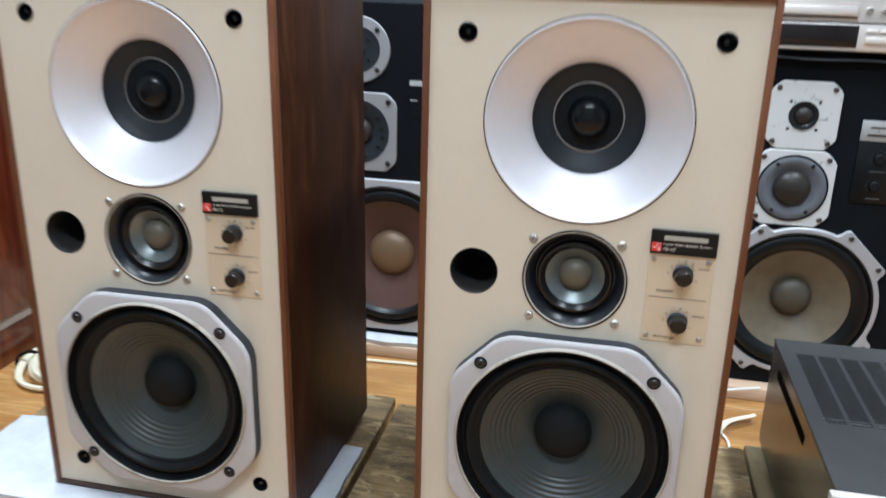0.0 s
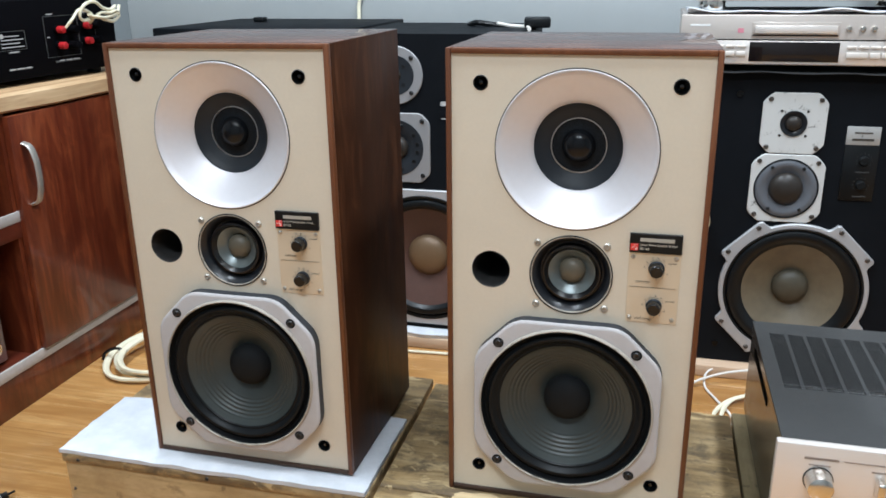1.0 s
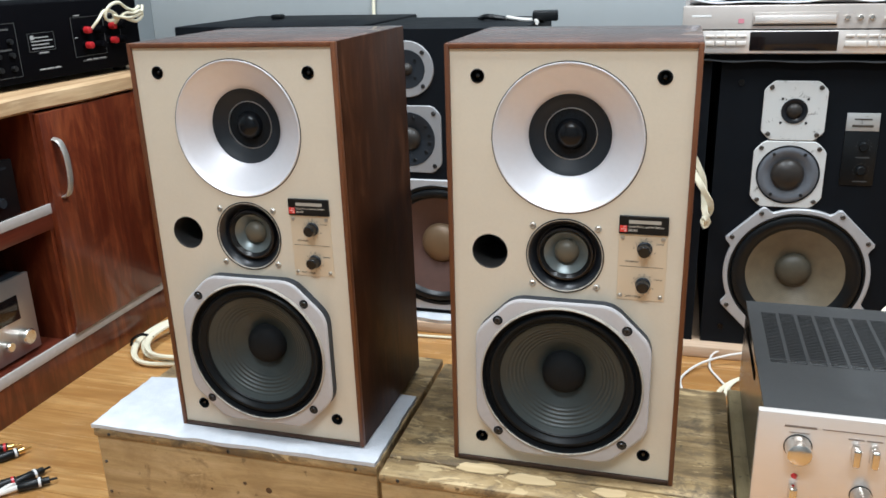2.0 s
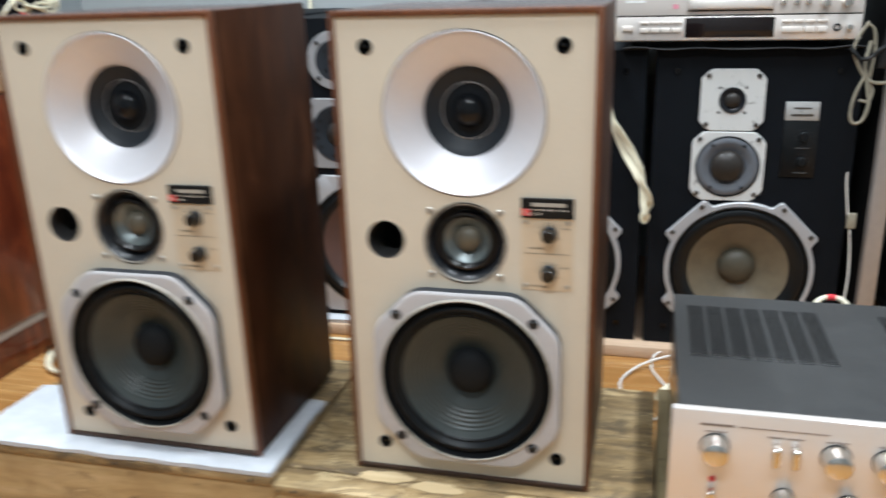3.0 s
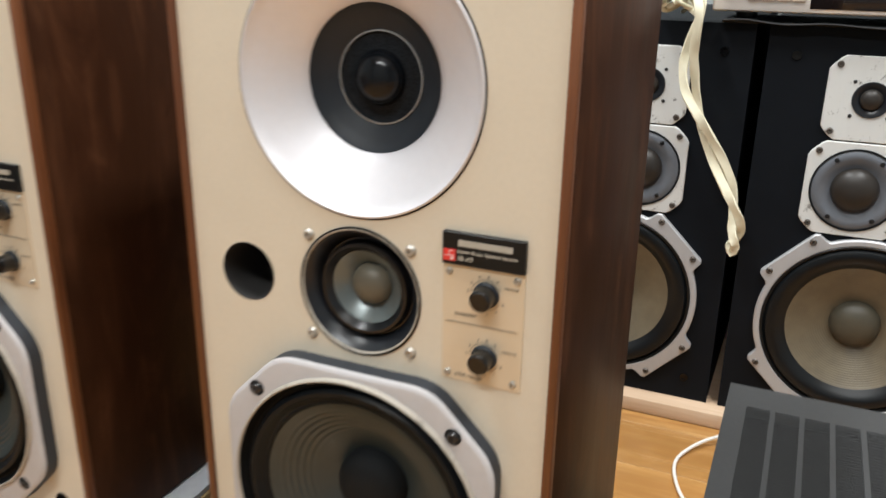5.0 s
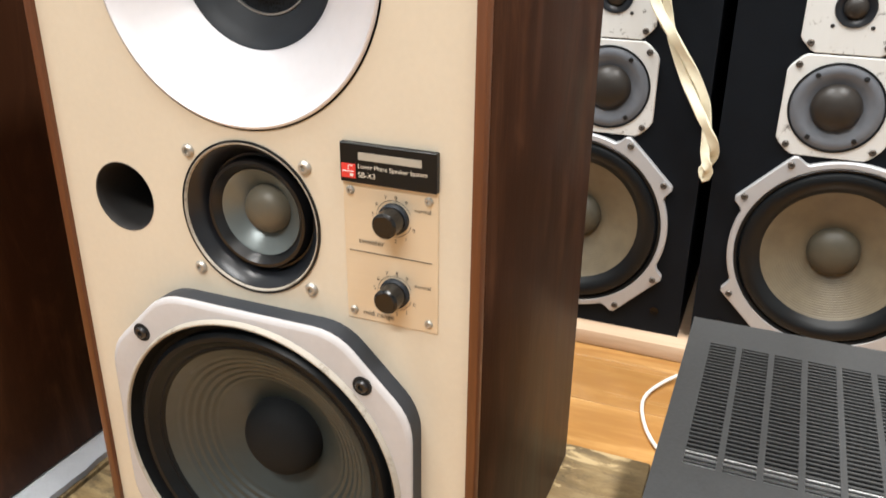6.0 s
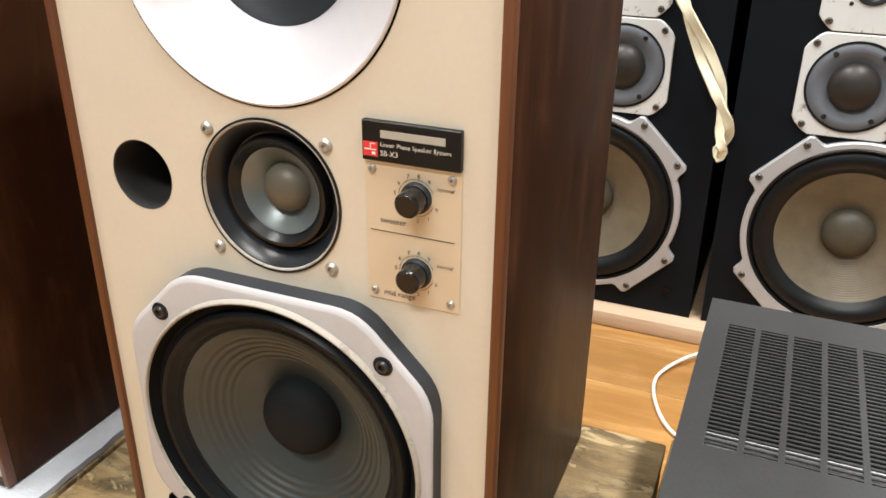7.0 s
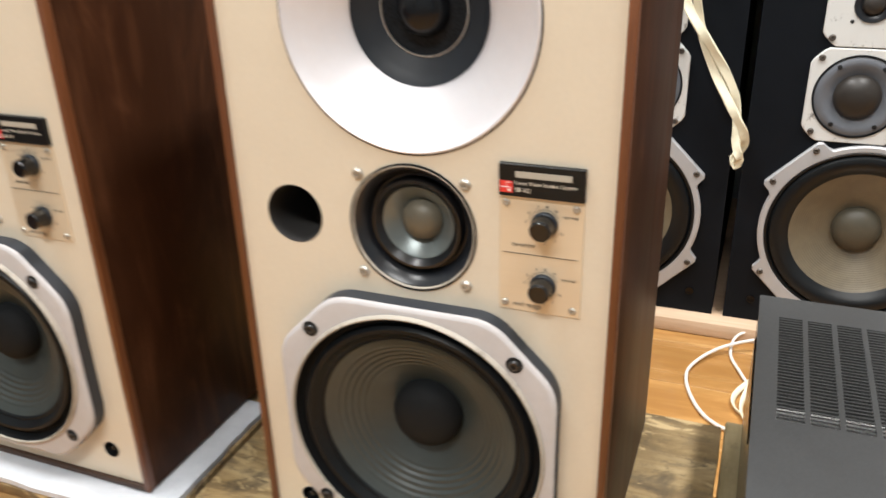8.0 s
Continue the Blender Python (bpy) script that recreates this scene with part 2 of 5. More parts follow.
gasket_black = plain("dull_black_gasket", (0.006, 0.007, 0.008), 0.6, 0, 0.25, 140, 0.08, specular=0.08)
paper_cone = plain("dark_grey_paper_cone", (0.037, 0.046, 0.045), 0.40, 0, 0.16, 90, 0.12, specular=0.5)
cap_felt = plain("black_dust_cap_felt", (0.009, 0.010, 0.011), 0.75, 0, 0.2, 240, 0.15, specular=0.2)
mid_cone = plain("grey_green_coated_cone", (0.17, 0.195, 0.195), 0.33, 0.45, 0.06, 90, 0.02)
mid_cap = plain("olive_grey_dust_cap", (0.135, 0.12, 0.088), 0.45, 0.1, 0.08, 160, 0.05)
chrome = plain("chrome", (0.78, 0.76, 0.72), 0.20, 1.0, 0.05, 60, 0.0, 0, 0.05)
screw_steel = plain("dull_zinc_screw", (0.50, 0.48, 0.44), 0.42, 0.75, 0.2, 300, 0.05)
steel_dark = plain("dark_steel_screw", (0.06, 0.06, 0.062), 0.32, 0.8, 0.2, 200, 0.05)
steel_grey = plain("brown_grey_screw", (0.095, 0.080, 0.068), 0.45, 0.4, 0.3, 200, 0.1)
ring_silver = plain("thin_silver_ring", (0.62, 0.62, 0.62), 0.3, 0.9, 0.05, 100)
gold_plate = brushed("champagne_control_plate", (0.73, 0.625, 0.47), 0.28, "x", 0.2)
print_dark = plain("dark_print", (0.05, 0.04, 0.03), 0.6, 0, 0.1)
print_cream = plain("cream_print", (0.75, 0.70, 0.60), 0.5, 0, 0.05)
print_brown = plain("brown_print", (0.22, 0.17, 0.14), 0.6, 0, 0.1)
print_dull = plain("dull_cream_print", (0.42, 0.39, 0.33), 0.6, 0, 0.08)
print_white = plain("white_print", (0.78, 0.78, 0.77), 0.5, 0, 0.05)
print_faint = plain("faint_grey_print", (0.075, 0.075, 0.075), 0.6, 0, 0.1)
print_grey = plain("grey_print", (0.42, 0.42, 0.42), 0.6, 0, 0.1)
red_logo = plain("red_print", (0.72, 0.05, 0.04), 0.4, 0, 0.08)
black_vinyl = plain("black_vinyl_wrap", (0.0055, 0.0068, 0.0092), 0.55, 0, 0.2, 320, 0.12, specular=0.10)
worn_white = worn_paint("worn_silver_white_plate", (0.67, 0.67, 0.655), (0.15, 0.14, 0.13), 0.5, 0.15, 0.59)
cast_flange = worn_paint("cast_silver_flange", (0.47, 0.47, 0.485), (0.26, 0.26, 0.26), 0.42, 0.3, 0.72)
khaki_cone = plain("khaki_paper_cone", (0.135, 0.112, 0.074), 0.42, 0, 0.30, 34, 0.12, specular=0.62)
khaki_cap = plain("grey_brown_dust_cap", (0.066, 0.058, 0.041), 0.48, 0.0, 0.25, 60, 0.14, specular=0.4)
grey_cone = plain("blue_grey_mid_cone", (0.125, 0.135, 0.155), 0.45, 0.1, 0.08, 120, 0.06)
brown_cap = plain("dark_grey_brown_dome", (0.026, 0.022, 0.019), 0.42, 0.0, 0.14, 120, 0.05, specular=0.35)
brown_cone = plain("red_brown_paper_cone", (0.085, 0.042, 0.032), 0.65, 0, 0.12, 70, 0.1)
gold_cap = plain("gold_brown_dust_cap", (0.17, 0.11, 0.06), 0.45, 0.2, 0.08, 90, 0.05)
amp_black = plain("charcoal_painted_steel", (0.048, 0.0485, 0.049), 0.50, 0.0, 0.16, 420, 0.14, 0, 0.14, specular=0.18)
amp_side = plain("charcoal_glossy_side", (0.030, 0.027, 0.024), 0.20, 0.0, 0.10, 420, 0.04, 0, 0.05, specular=0.6)
# near-white, barely metallic: the steel's glint is put into the colour
glint_white = plain("zinc_bracket_painted_glint", (0.88, 0.88, 0.87), 0.35, 0.1, 0.06, 90)
funnel_black = plain("glossy_charcoal_funnel", (0.012, 0.0135, 0.017), 0.30, 0, 0.15, 100, 0.02, specular=0.45)
pink_paper = plain("faded_pink_red_paper", (0.62, 0.24, 0.30), 0.6, 0, 0.1)
dim_red = plain("dark_red_terminal", (0.42, 0.016, 0.02), 0.35, 0, 0.12, 90)
plate_grey = worn_paint("worn_grey_name_plate", (0.50, 0.50, 0.49), (0.15, 0.15, 0.14), 0.45, 0.4, 0.60)
navy_plate = worn_paint("dull_silver_plate", (0.34, 0.34, 0.35), (0.20, 0.20, 0.20), 0.45, 0.3, 0.70)
knob_gloss = plain("shiny_black_knob", (0.0055, 0.0055, 0.006), 0.18, 0, 0.15, 100, 0.0, 0.0, 0.03, specular=0.55)
port_black = plain("dark_grey_port_tube", (0.040, 0.038, 0.037), 0.42, 0, 0.15, 100, 0.05, specular=0.4)
knot_brown = plain("dark_brown_knot", (0.085, 0.045, 0.020), 0.6, 0, 0.35, 300, 0.1)
dome_gloss = plain("glossy_blue_black_dome", (0.006, 0.007, 0.009), 0.20, 0, 0.1, 100, 0.0, 0.0, 0.02, specular=0.28)
# near-black that puts the shade of slots, vents and joints into colour
slot_black = plain("slot_darkness", (0.002, 0.002, 0.002), 0.9, 0, 0.1, specular=0.05)
champagne = brushed("champagne_brushed_aluminium", (0.88, 0.82, 0.77), 0.18, "x", 0.45, 0.08)
tree = champagne.node_tree
along_z = tree.nodes.new("ShaderNodeTangent")
along_z.direction_type, along_z.axis = "RADIAL", "X"
tree.links.new(along_z.outputs["Tangent"], tree.nodes["Principled BSDF"].inputs["Tangent"])
tree.nodes["Principled BSDF"].inputs["Anisotropic"].default_value = 0.92
champagne_flat = plain("champagne_painted_panel", (0.66, 0.595, 0.545), 0.32, 0.5, 0.03, 200, 0.02)
silver_panel = brushed("silver_brushed_panel", (0.62, 0.60, 0.57), 0.32, "y", 0.85)
pale_button = plain("pale_champagne_button", (0.82, 0.76, 0.70), 0.3, 0.3, 0.04, 100)
display_glass = plain("black_display_window", (0.010, 0.007, 0.007), 0.08, 0, 0.1)
cream_cable = plain("cream_cable_sheath", (0.80, 0.75, 0.57), 0.42, 0, 0.08, 90, 0.04)
# the cream sheath again, darkened for the shade beside the rack
shaded_cream = plain("shaded_cream_sheath", (0.27, 0.245, 0.185), 0.5, 0, 0.15, 90, 0.05)
white_cable = plain("white_cable_sheath", (0.78, 0.75, 0.70), 0.42, 0, 0.06, 90, 0.03)
red_plastic = plain("red_plastic", (0.62, 0.035, 0.045), 0.3, 0, 0.1, 90)
gold_metal = plain("gold_plated_plug", (0.85, 0.58, 0.2), 0.2, 1.0, 0.05, 90)
cherry_door = wood("cherry_laminate", (0.085, 0.015, 0.006), (0.19, 0.043, 0.014), (0.31, 0.085, 0.027), "z", 0.28, 0.9, 0.04, 0.25, figure=0.55)
cherry_flat = wood("cherry_laminate_flat", (0.080, 0.016, 0.008), (0.150, 0.033, 0.014), (0.22, 0.056, 0.024), "y", 0.32, 1.1, 0.04, 0.2)
pale_board = wood("raw_pale_board", (0.36, 0.22, 0.11), (0.58, 0.40, 0.22), (0.70, 0.52, 0.31), "y", 0.55, 0.8)
grey_trim = plain("grey_plastic_trim", (0.43, 0.40, 0.38), 0.42, 0, 0.14, 70, 0.05)
board_cream = wood("pale_pine_strip", (0.50, 0.345, 0.225), (0.62, 0.455, 0.315), (0.69, 0.53, 0.385), "x", 0.5, 0.6)
floor_plank = wood("oak_laminate", (0.38, 0.185, 0.055), (0.54, 0.30, 0.102), (0.63, 0.38, 0.145), "x", 0.24, 0.9, 0.03, 0.15, 0.06, 30, figure=0.3)
wall_paint = plain("pale_grey_wall_paint", (0.27, 0.295, 0.305), 0.6, 0, 0.04, 60, 0.05)
wall_trim = plain("pale_glossy_wall_panel", (0.355, 0.375, 0.378), 0.35, 0, 0.03, 40)
white_paint = plain("white_ceiling_paint", (0.80, 0.80, 0.79), 0.7, 0, 0.03, 60, 0.05)
torn_wood = wood("pale_torn_veneer", (0.50, 0.37, 0.20), (0.70, 0.55, 0.32), (0.80, 0.67, 0.44), "x", 0.6, 1.0)
steel_post = plain("scuffed_steel_post", (0.42, 0.385, 0.36), 0.42, 0.4, 0.12, 40, 0.05)


def crate_wood(name, dark, mid, light, stain, grain, stain_at, blotch=0.75, stretch=0.24, scrape_at=0.62):
    """Old plywood: grain, dark grime in broad stains, pale scrapes and specks."""
    n = Nodes(name)
    v = n.space({"x": (stretch, 1, 1), "y": (1, stretch, 1)}[grain])
    w = n.space((1, 1, 1))
    streak = n.noise(v, 34, 8, 0.7, 0.5)
    grime = n.noise(w, 11, 10, 0.70, 0.6)
    broad = n.noise(w, 4, 4, 0.6, 0.5)
    specks = n.noise(w, 70, 5, 0.6)
    scrape = n.noise(n.space((1, 2.0, 1)), 13, 7, 0.62, 1.4)
    c = n.ramp(streak, [(0.34, dark), (0.48, mid), (0.64, light)])
    c = n.mix(n.ramp(broad, [(0.42, (0, 0, 0)), (0.62, (0.6, 0.6, 0.6))]), c, dark)
    c = n.mix(n.ramp(grime, [(stain_at, (0, 0, 0)), (stain_at + 0.10, (0.92, 0.92, 0.92))]), c, stain)
    c = n.mix(n.ramp(specks, [(0.63, (0, 0, 0)), (0.68, (0.6, 0.6, 0.6))]), c, tuple(k * 0.5 for k in stain))
    mottle = n.noise(n.space((0.45, 1, 1)), 34, 9, 0.78, 0.3)
    c = n.mix(n.ramp(mottle, [(0.40, (blotch, blotch, blotch)), (0.52, (0, 0, 0))]), c, tuple(k * 1.5 for k in stain))
    c = n.mix(n.ramp(mottle, [(0.56, (0, 0, 0)), (0.66, (0.7 * blotch, 0.7 * blotch, 0.7 * blotch))]), c, tuple(0.5 * (p + q) for p, q in zip(mid, light)))
    c = n.mix(n.ramp(scrape, [(scrape_at, (0, 0, 0)), (scrape_at + 0.025, (0.9, 0.9, 0.9))]), c, light)
    n.bump(mottle, 0.45, 0.002)
    return n.finish(c, n.span(grime, 0.42, 0.78))


crate_top_grey = crate_wood("weathered_plywood_top", (0.15, 0.100, 0.046), (0.34, 0.23, 0.102), (0.54, 0.40, 0.21), (0.085, 0.062, 0.036), "x", 0.52, 0.78, 0.17, 0.595)
olive_top = crate_wood("olive_tan_plywood_top", (0.19, 0.140, 0.062), (0.29, 0.225, 0.112), (0.38, 0.30, 0.165), (0.13, 0.100, 0.050), "y", 0.60, 0.30, 0.15, 0.70)
crate_batten = crate_wood("scraped_plywood_batten", (0.20, 0.130, 0.056), (0.40, 0.28, 0.130), (0.58, 0.44, 0.24), (0.10, 0.070, 0.040), "x", 0.56, 0.7, 0.20, 0.54)
crate_front_tan = crate_wood("tan_plywood_side", (0.37, 0.25, 0.110), (0.54, 0.385, 0.185), (0.66, 0.50, 0.28), (0.20, 0.125, 0.055), "x", 0.58, 0.34, 0.10)


def foam():
    n = Nodes("white_foam_sheet")
    v = n.space((1, 1, 1))
    lumps, fine = n.noise(v, 26, 4), n.noise(v, 300, 4)
    c = n.ramp(lumps, [(0.3, (0.54, 0.565, 0.61)), (0.7, (0.68, 0.70, 0.745))])
    n.bump(n.mix(0.4, n.ramp(lumps, [(0, (0, 0, 0)), (1, (1, 1, 1))]), n.ramp(fine, [(0, (0, 0, 0)), (1, (1, 1, 1))])), 0.5, 0.004)
    return n.finish(c, 0.75)


white_foam = foam()


def mesh_dome():
    """Black perforated metal: fine round holes."""
    n = Nodes("black_perforated_dome")
    cells = n.add("TexVoronoi", Scale=620.0)
    n.link(n.space((1, 1, 1)), cells.inputs["Vector"])
    c = n.ramp(cells.outputs["Distance"], [(0.25, (0.004, 0.005, 0.006)), (0.55, (0.013, 0.015, 0.018))])
    n.bump(cells.outputs["Distance"], 0.2, 0.0004)
    return n.finish(c, 0.5, 0.0, 0.0, 0.08)


dome_mesh = mesh_dome()

# ---- the room ----
X0, X1, Y0, Y1, H = -1.685, 2.30, -3.00, 1.62, 3.0
room = [
    ("wall_north", (X0 - 0.12, X1 + 0.12, Y1, Y1 + 0.12, 0, H), "pale grey painted shop wall behind the loudspeakers"),
    ("wall_south", (X0 - 0.12, X1 + 0.12, Y0 - 0.12, Y0, 0, H), "plain pale grey painted shop wall"),
    ("wall_west", (X0 - 0.12, X0, Y0, Y1, 0, H), "pale grey painted wall behind the cherry cabinet"),
    ("wall_east", (X1, X1 + 0.12, Y0, Y1, 0, H), "plain pale grey painted shop wall"),
]
for name, size, label in room:
    tagged(part(name, box(*size), wall_paint, None, label, 0), label, "wall", "", "structure")
label = "flat white painted ceiling"
tagged(part("ceiling", box(X0 - 0.12, X1 + 0.12, Y0 - 0.12, Y1 + 0.12, H, H + 0.1), white_paint, None, label, 0), label, "ceiling", "", "structure")
label = "pale glossy panel strip along the foot of the grey wall"
tagged(part("trim", box(X0, X1, Y1 - 0.022, Y1, 0.60, 0.862, 0.004), wall_trim, None, label), label, "wall panel", "", "structure")
label = "pale pine strip on the floor under the black loudspeakers"
tagged(part("baseboard", box(-1.25, 0.80, 0.918, 1.615, 0.001, 0.030, 0.002), board_cream, None, label), label, "floor strip", "", "structure")


def ceiling_lamp(x, y, turn):
    ob = thing("ceiling_lamp", x / U, y / U, 2.625 / U, turn, "long white fluorescent ceiling lamp, switched on", "ceiling lamp", "ceiling lamps")
    part("housing", box(-0.70, 0.70, -0.10, 0.10, 0.02, 0.083, 0.01), white_paint, ob)
    part("end_cap", box(-0.715, -0.70, -0.10, 0.10, -0.01, 0.083, 0.004), white_paint, ob)
    part("end_cap", box(0.70, 0.715, -0.10, 0.10, -0.01, 0.083, 0.004), white_paint, ob)
    return ob


for lx, ly, turn, watts in LAMPS:
    ceiling_lamp(lx, ly, turn)


# ---- the cream loudspeakers ----
def screw_head(x, y, z, r, parent, material, name="screw"):
    bm = rings([(0, y - r * 0.2), (r * 0.34, y - r * 0.2), (r * 0.40, y - r * 0.62), (r * 0.70, y - r * 0.62), (r, y - r * 0.25), (r, y + 0.001)], x, z, 14)
    return part(name, bm, material, parent)


def socket(x, z, r, parent):
    """A grille socket: a black cup let into the front with a ball-shaped pin."""
    cup = part("grille_socket", rings([(r * 1.02, -0.0006), (r * 0.93, -0.0012), (r * 0.86, 0.002), (r * 0.80, 0.016), (0, 0.016)], x, z, 28), black_plastic, parent)
    part("pin", rings([(0, 0.0012), (r * 0.25, 0.0018), (r * 0.46, 0.0042), (r * 0.54, 0.0075), (r * 0.50, 0.016)], x, z, 20), knob_gloss, cup)
    return cup


WOOFER_Z, MID_Z, HORN_Z, PORT = 0.154, 0.338, 0.498, (-0.1038, 0.338)  # heights over the cabinet's foot


def control_plate(parent):
    x0, x1, z0, z1 = 0.071, 0.134, 0.282, 0.3755
    plate = part("control_plate", box(x0, x1, -0.0012, 0.001, z0, z1, 0.0004, 1), gold_plate, parent, "champagne metal plate with two level controls")
    for x, z in ((x0 + 0.005, z0 + 0.006), (x1 - 0.006, z0 + 0.006), (x0 + 0.005, z1 - 0.006), (x1 - 0.006, z1 - 0.006)):
        screw_head(x, -0.0012, z, 0.0028, plate, screw_steel)
    part("dividing_line", box(x0 + 0.003, x1 - 0.004, -0.0016, -0.0012, 0.3297, 0.3301), print_dark, plate)
    for z, word, wz in ((0.3552, "tweeter", 0.3356), (0.3053, "mid range", 0.2860)):
        x = 0.1051
        knob = part("knob", rings([(0, -0.0160), (0.0070, -0.0160), (0.0080, -0.0150), (0.0084, -0.004), (0.0086, -0.0012)], x, z, 36), knob_gloss, plate, "glossy black control knob")
        part("face", rings([(0, -0.0164), (0.0064, -0.0164), (0.0068, -0.0159)], x, z, 32), knob_gloss, knob)
        part("skirt", rings([(0.0086, -0.0045), (0.0098, -0.0035), (0.0100, -0.0012)], x, z, 36), grey_plastic, knob)
        for a0, a1 in ((-88, 68), (108, 182)):
            bm = bmesh.new()
            last = None
            for k in range(25):
                a = radians(a0 + (a1 - a0) * k / 24)
                pair = [bm.verts.new((x + r * math.sin(a), -0.0016, z + r * math.cos(a))) for r in (0.0115, 0.0118)]
                if last:
                    bm.faces.new((last[0], pair[0], pair[1], last[1]))
                last = pair
            part("scale_line", bm, print_dark, plate, smooth=0)
        for digit, a in (("5", -84), ("6", -54), ("7", -22), ("8", 6), ("9", 36), ("0", 112), ("1", 146), ("2", 176)):
            r = 0.0142
            letters("numeral", digit, 0.0036, x + r * math.sin(radians(a)), -0.0016, z + r * math.cos(radians(a)) - 0.0015, print_dark, plate, "CENTER")
        letters("word", "normal", 0.0038, x + 0.0136, -0.0016, z + 0.0064, print_dark, plate)
        letters("word", word, 0.0055, x0 + 0.0098 + (0.0015 if word == "mid range" else 0.0), -0.0016, wz, print_dark, plate)
    badge = part("badge", box(x0, x1, -0.0040, 0.001, 0.3755, 0.4000, 0.0005, 1), black_plastic, parent, "black badge with a pale brand strip")
    # the brand stands as a plain strip of its size and colour
    part("brand_strip", box(0.0835, 0.1245, -0.0043, -0.0040, 0.3903, 0.3949), print_dull, badge, smooth=0)
    letters("word", "Linear Phase Speaker System", 0.00385, 0.0832, -0.0045, 0.3852, print_cream, badge)
    letters("word", "SB-X3", 0.0046, 0.0832, -0.0045, 0.3796, print_cream, badge)
    logo = part("emblem", box(0.0722, 0.0815, -0.0046, -0.0040, 0.3785, 0.3872), red_logo, badge, "small red square emblem")
    for x, z, w, h in ((0.0732, 0.3825, 0.0074, 0.0004), (0.0768, 0.3835, 0.0004, 0.0030), (0.0768, 0.3862, 0.0032, 0.0004), (0.0780, 0.3797, 0.0022, 0.0016)):
        part("emblem_line", box(x, x + w, -0.0050, -0.0046, z, z + h), print_white, logo)


def loudspeaker(x, y, z, rz, label):
    w, h, dep, t = 0.162, 0.620, 0.280, 0.0068
    sp = thing("loudspeaker", x, y, z, rz, label, "loudspeaker", "cream loudspeakers")
    part("side_panel", box(-w, -w + 0.016, 0.006, dep, 0, h, 0.0012), walnut_side, sp, "dark walnut veneer")
    part("side_panel", box(w - 0.016, w, 0.006, dep, 0, h, 0.0012), walnut_side, sp, "dark walnut veneer")
    part("top_panel", box(-w + 0.0005, w - 0.0005, 0.006, dep, h - 0.016, h + 0.0005, 0.0012), walnut_top, sp, "walnut veneer, its patchy sheen partly painted in")
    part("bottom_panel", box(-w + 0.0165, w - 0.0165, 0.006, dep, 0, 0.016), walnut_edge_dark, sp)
    part("back_panel", box(-w + 0.0165, w - 0.0165, dep - 0.016, dep - 0.004, 0.0165, h - 0.0165), black_matt, sp)
    for x0 in (-w, w - t):
        part("edge_band", box(x0, x0 + t, -0.004, 0.0062, 0.0, h, 0.0016), walnut_edge, sp, "reddish walnut edge band")
    part("edge_band", box(-w + t, w - t, -0.004, 0.0062, h - t, h, 0.0014), walnut_edge, sp, "reddish walnut edge band")
    part("edge_band", box(-w + t, w - t, -0.004, 0.0062, 0.0, t, 0.0014), walnut_edge_dark, sp, "walnut edge band, darker than the other three")
    pegs = [(-0.1185, 0.5785, 0.0092), (0.1185, 0.5785, 0.0092), (-0.1185, 0.0430, 0.0092), (0.1185, 0.0430, 0.0092)]
    holes = [(0, HORN_Z, 0.1000), (0, MID_Z, 0.0500), (*PORT, 0.0250), (0, WOOFER_Z, 0.1100)] + pegs
    part("baffle", sheet_with_holes(-w + t - 0.001, w - t + 0.001, t - 0.001, h - t + 0.001, holes, 0.0, 0.020), cream_paint, sp, "cream painted front", 25)
    for p in pegs:
        socket(*p, sp)
    part("port", rings([(0.0252, -0.0002), (0.0245, 0.0002), (0.0243, 0.002), (0.0243, 0.110), (0, 0.110)], *PORT, 48), port_black, sp, "dark round bass port")
    # horn tweeter
    tw = part("tweeter_horn", rings([(0.0992, 0.0010), (0.0991, -0.0014), (0.0985, -0.0022), (0.0974, -0.0024), (0.0964, -0.0014), (0.0955, 0.0000), (0.090, 0.0036), (0.074, 0.0128), (0.062, 0.0208), (0.0556, 0.0255), (0.0550, 0.0270)], 0, HORN_Z, 128), horn_metal, sp, "satin silver cone horn")
    # black ring painted in for the shadow gap between horn and front
    part("horn_outline", rings([(0.1003, 0.0006), (0.1003, -0.0005), (0.0988, -0.0005)], 0, HORN_Z, 128), slot_black, tw)
    part("throat", rings([(0.0552, 0.0262), (0.0545, 0.0275), (0.0460, 0.0330), (0.0375, 0.0372), (0.0352, 0.0385)], 0, HORN_Z, 96), grey_plastic, tw, "charcoal throat ring")
    part("ring", rings([(0.0354, 0.0386), (0.0351, 0.0372), (0.0343, 0.0372), (0.0340, 0.0388)], 0, HORN_Z, 96), ring_silver, tw, "thin silver ring")
    part("diaphragm_cover", rings([(0.0342, 0.0388), (0.0320, 0.0392), (0.0280, 0.0392), (0.0235, 0.0388), (0.0212, 0.0380)], 0, HORN_Z, 64), dome_mesh, tw, "black perforated ring")
    part("dome", rings([(0.0214, 0.0382), (0.0207, 0.0368), (0.0200, 0.0344), (0.0184, 0.0310), (0.0155, 0.0279), (0.0115, 0.0254), (0.0060, 0.0238), (0, 0.0233)], 0, HORN_Z, 64), dome_gloss, tw, "glossy black dome")
    # midrange
    mid = part("midrange", rings([(0.0530, 0.0006), (0.0530, -0.0012), (0.0518, -0.0014), (0.0515, -0.0004)], 0, MID_Z, 96), black_plastic, sp)
    part("rim", rings([(0.0516, -0.0006), (0.0514, -0.0014), (0.0507, -0.0014), (0.0500, 0.0002)], 0, MID_Z, 96), rim_worn, mid, "thin pale rim")
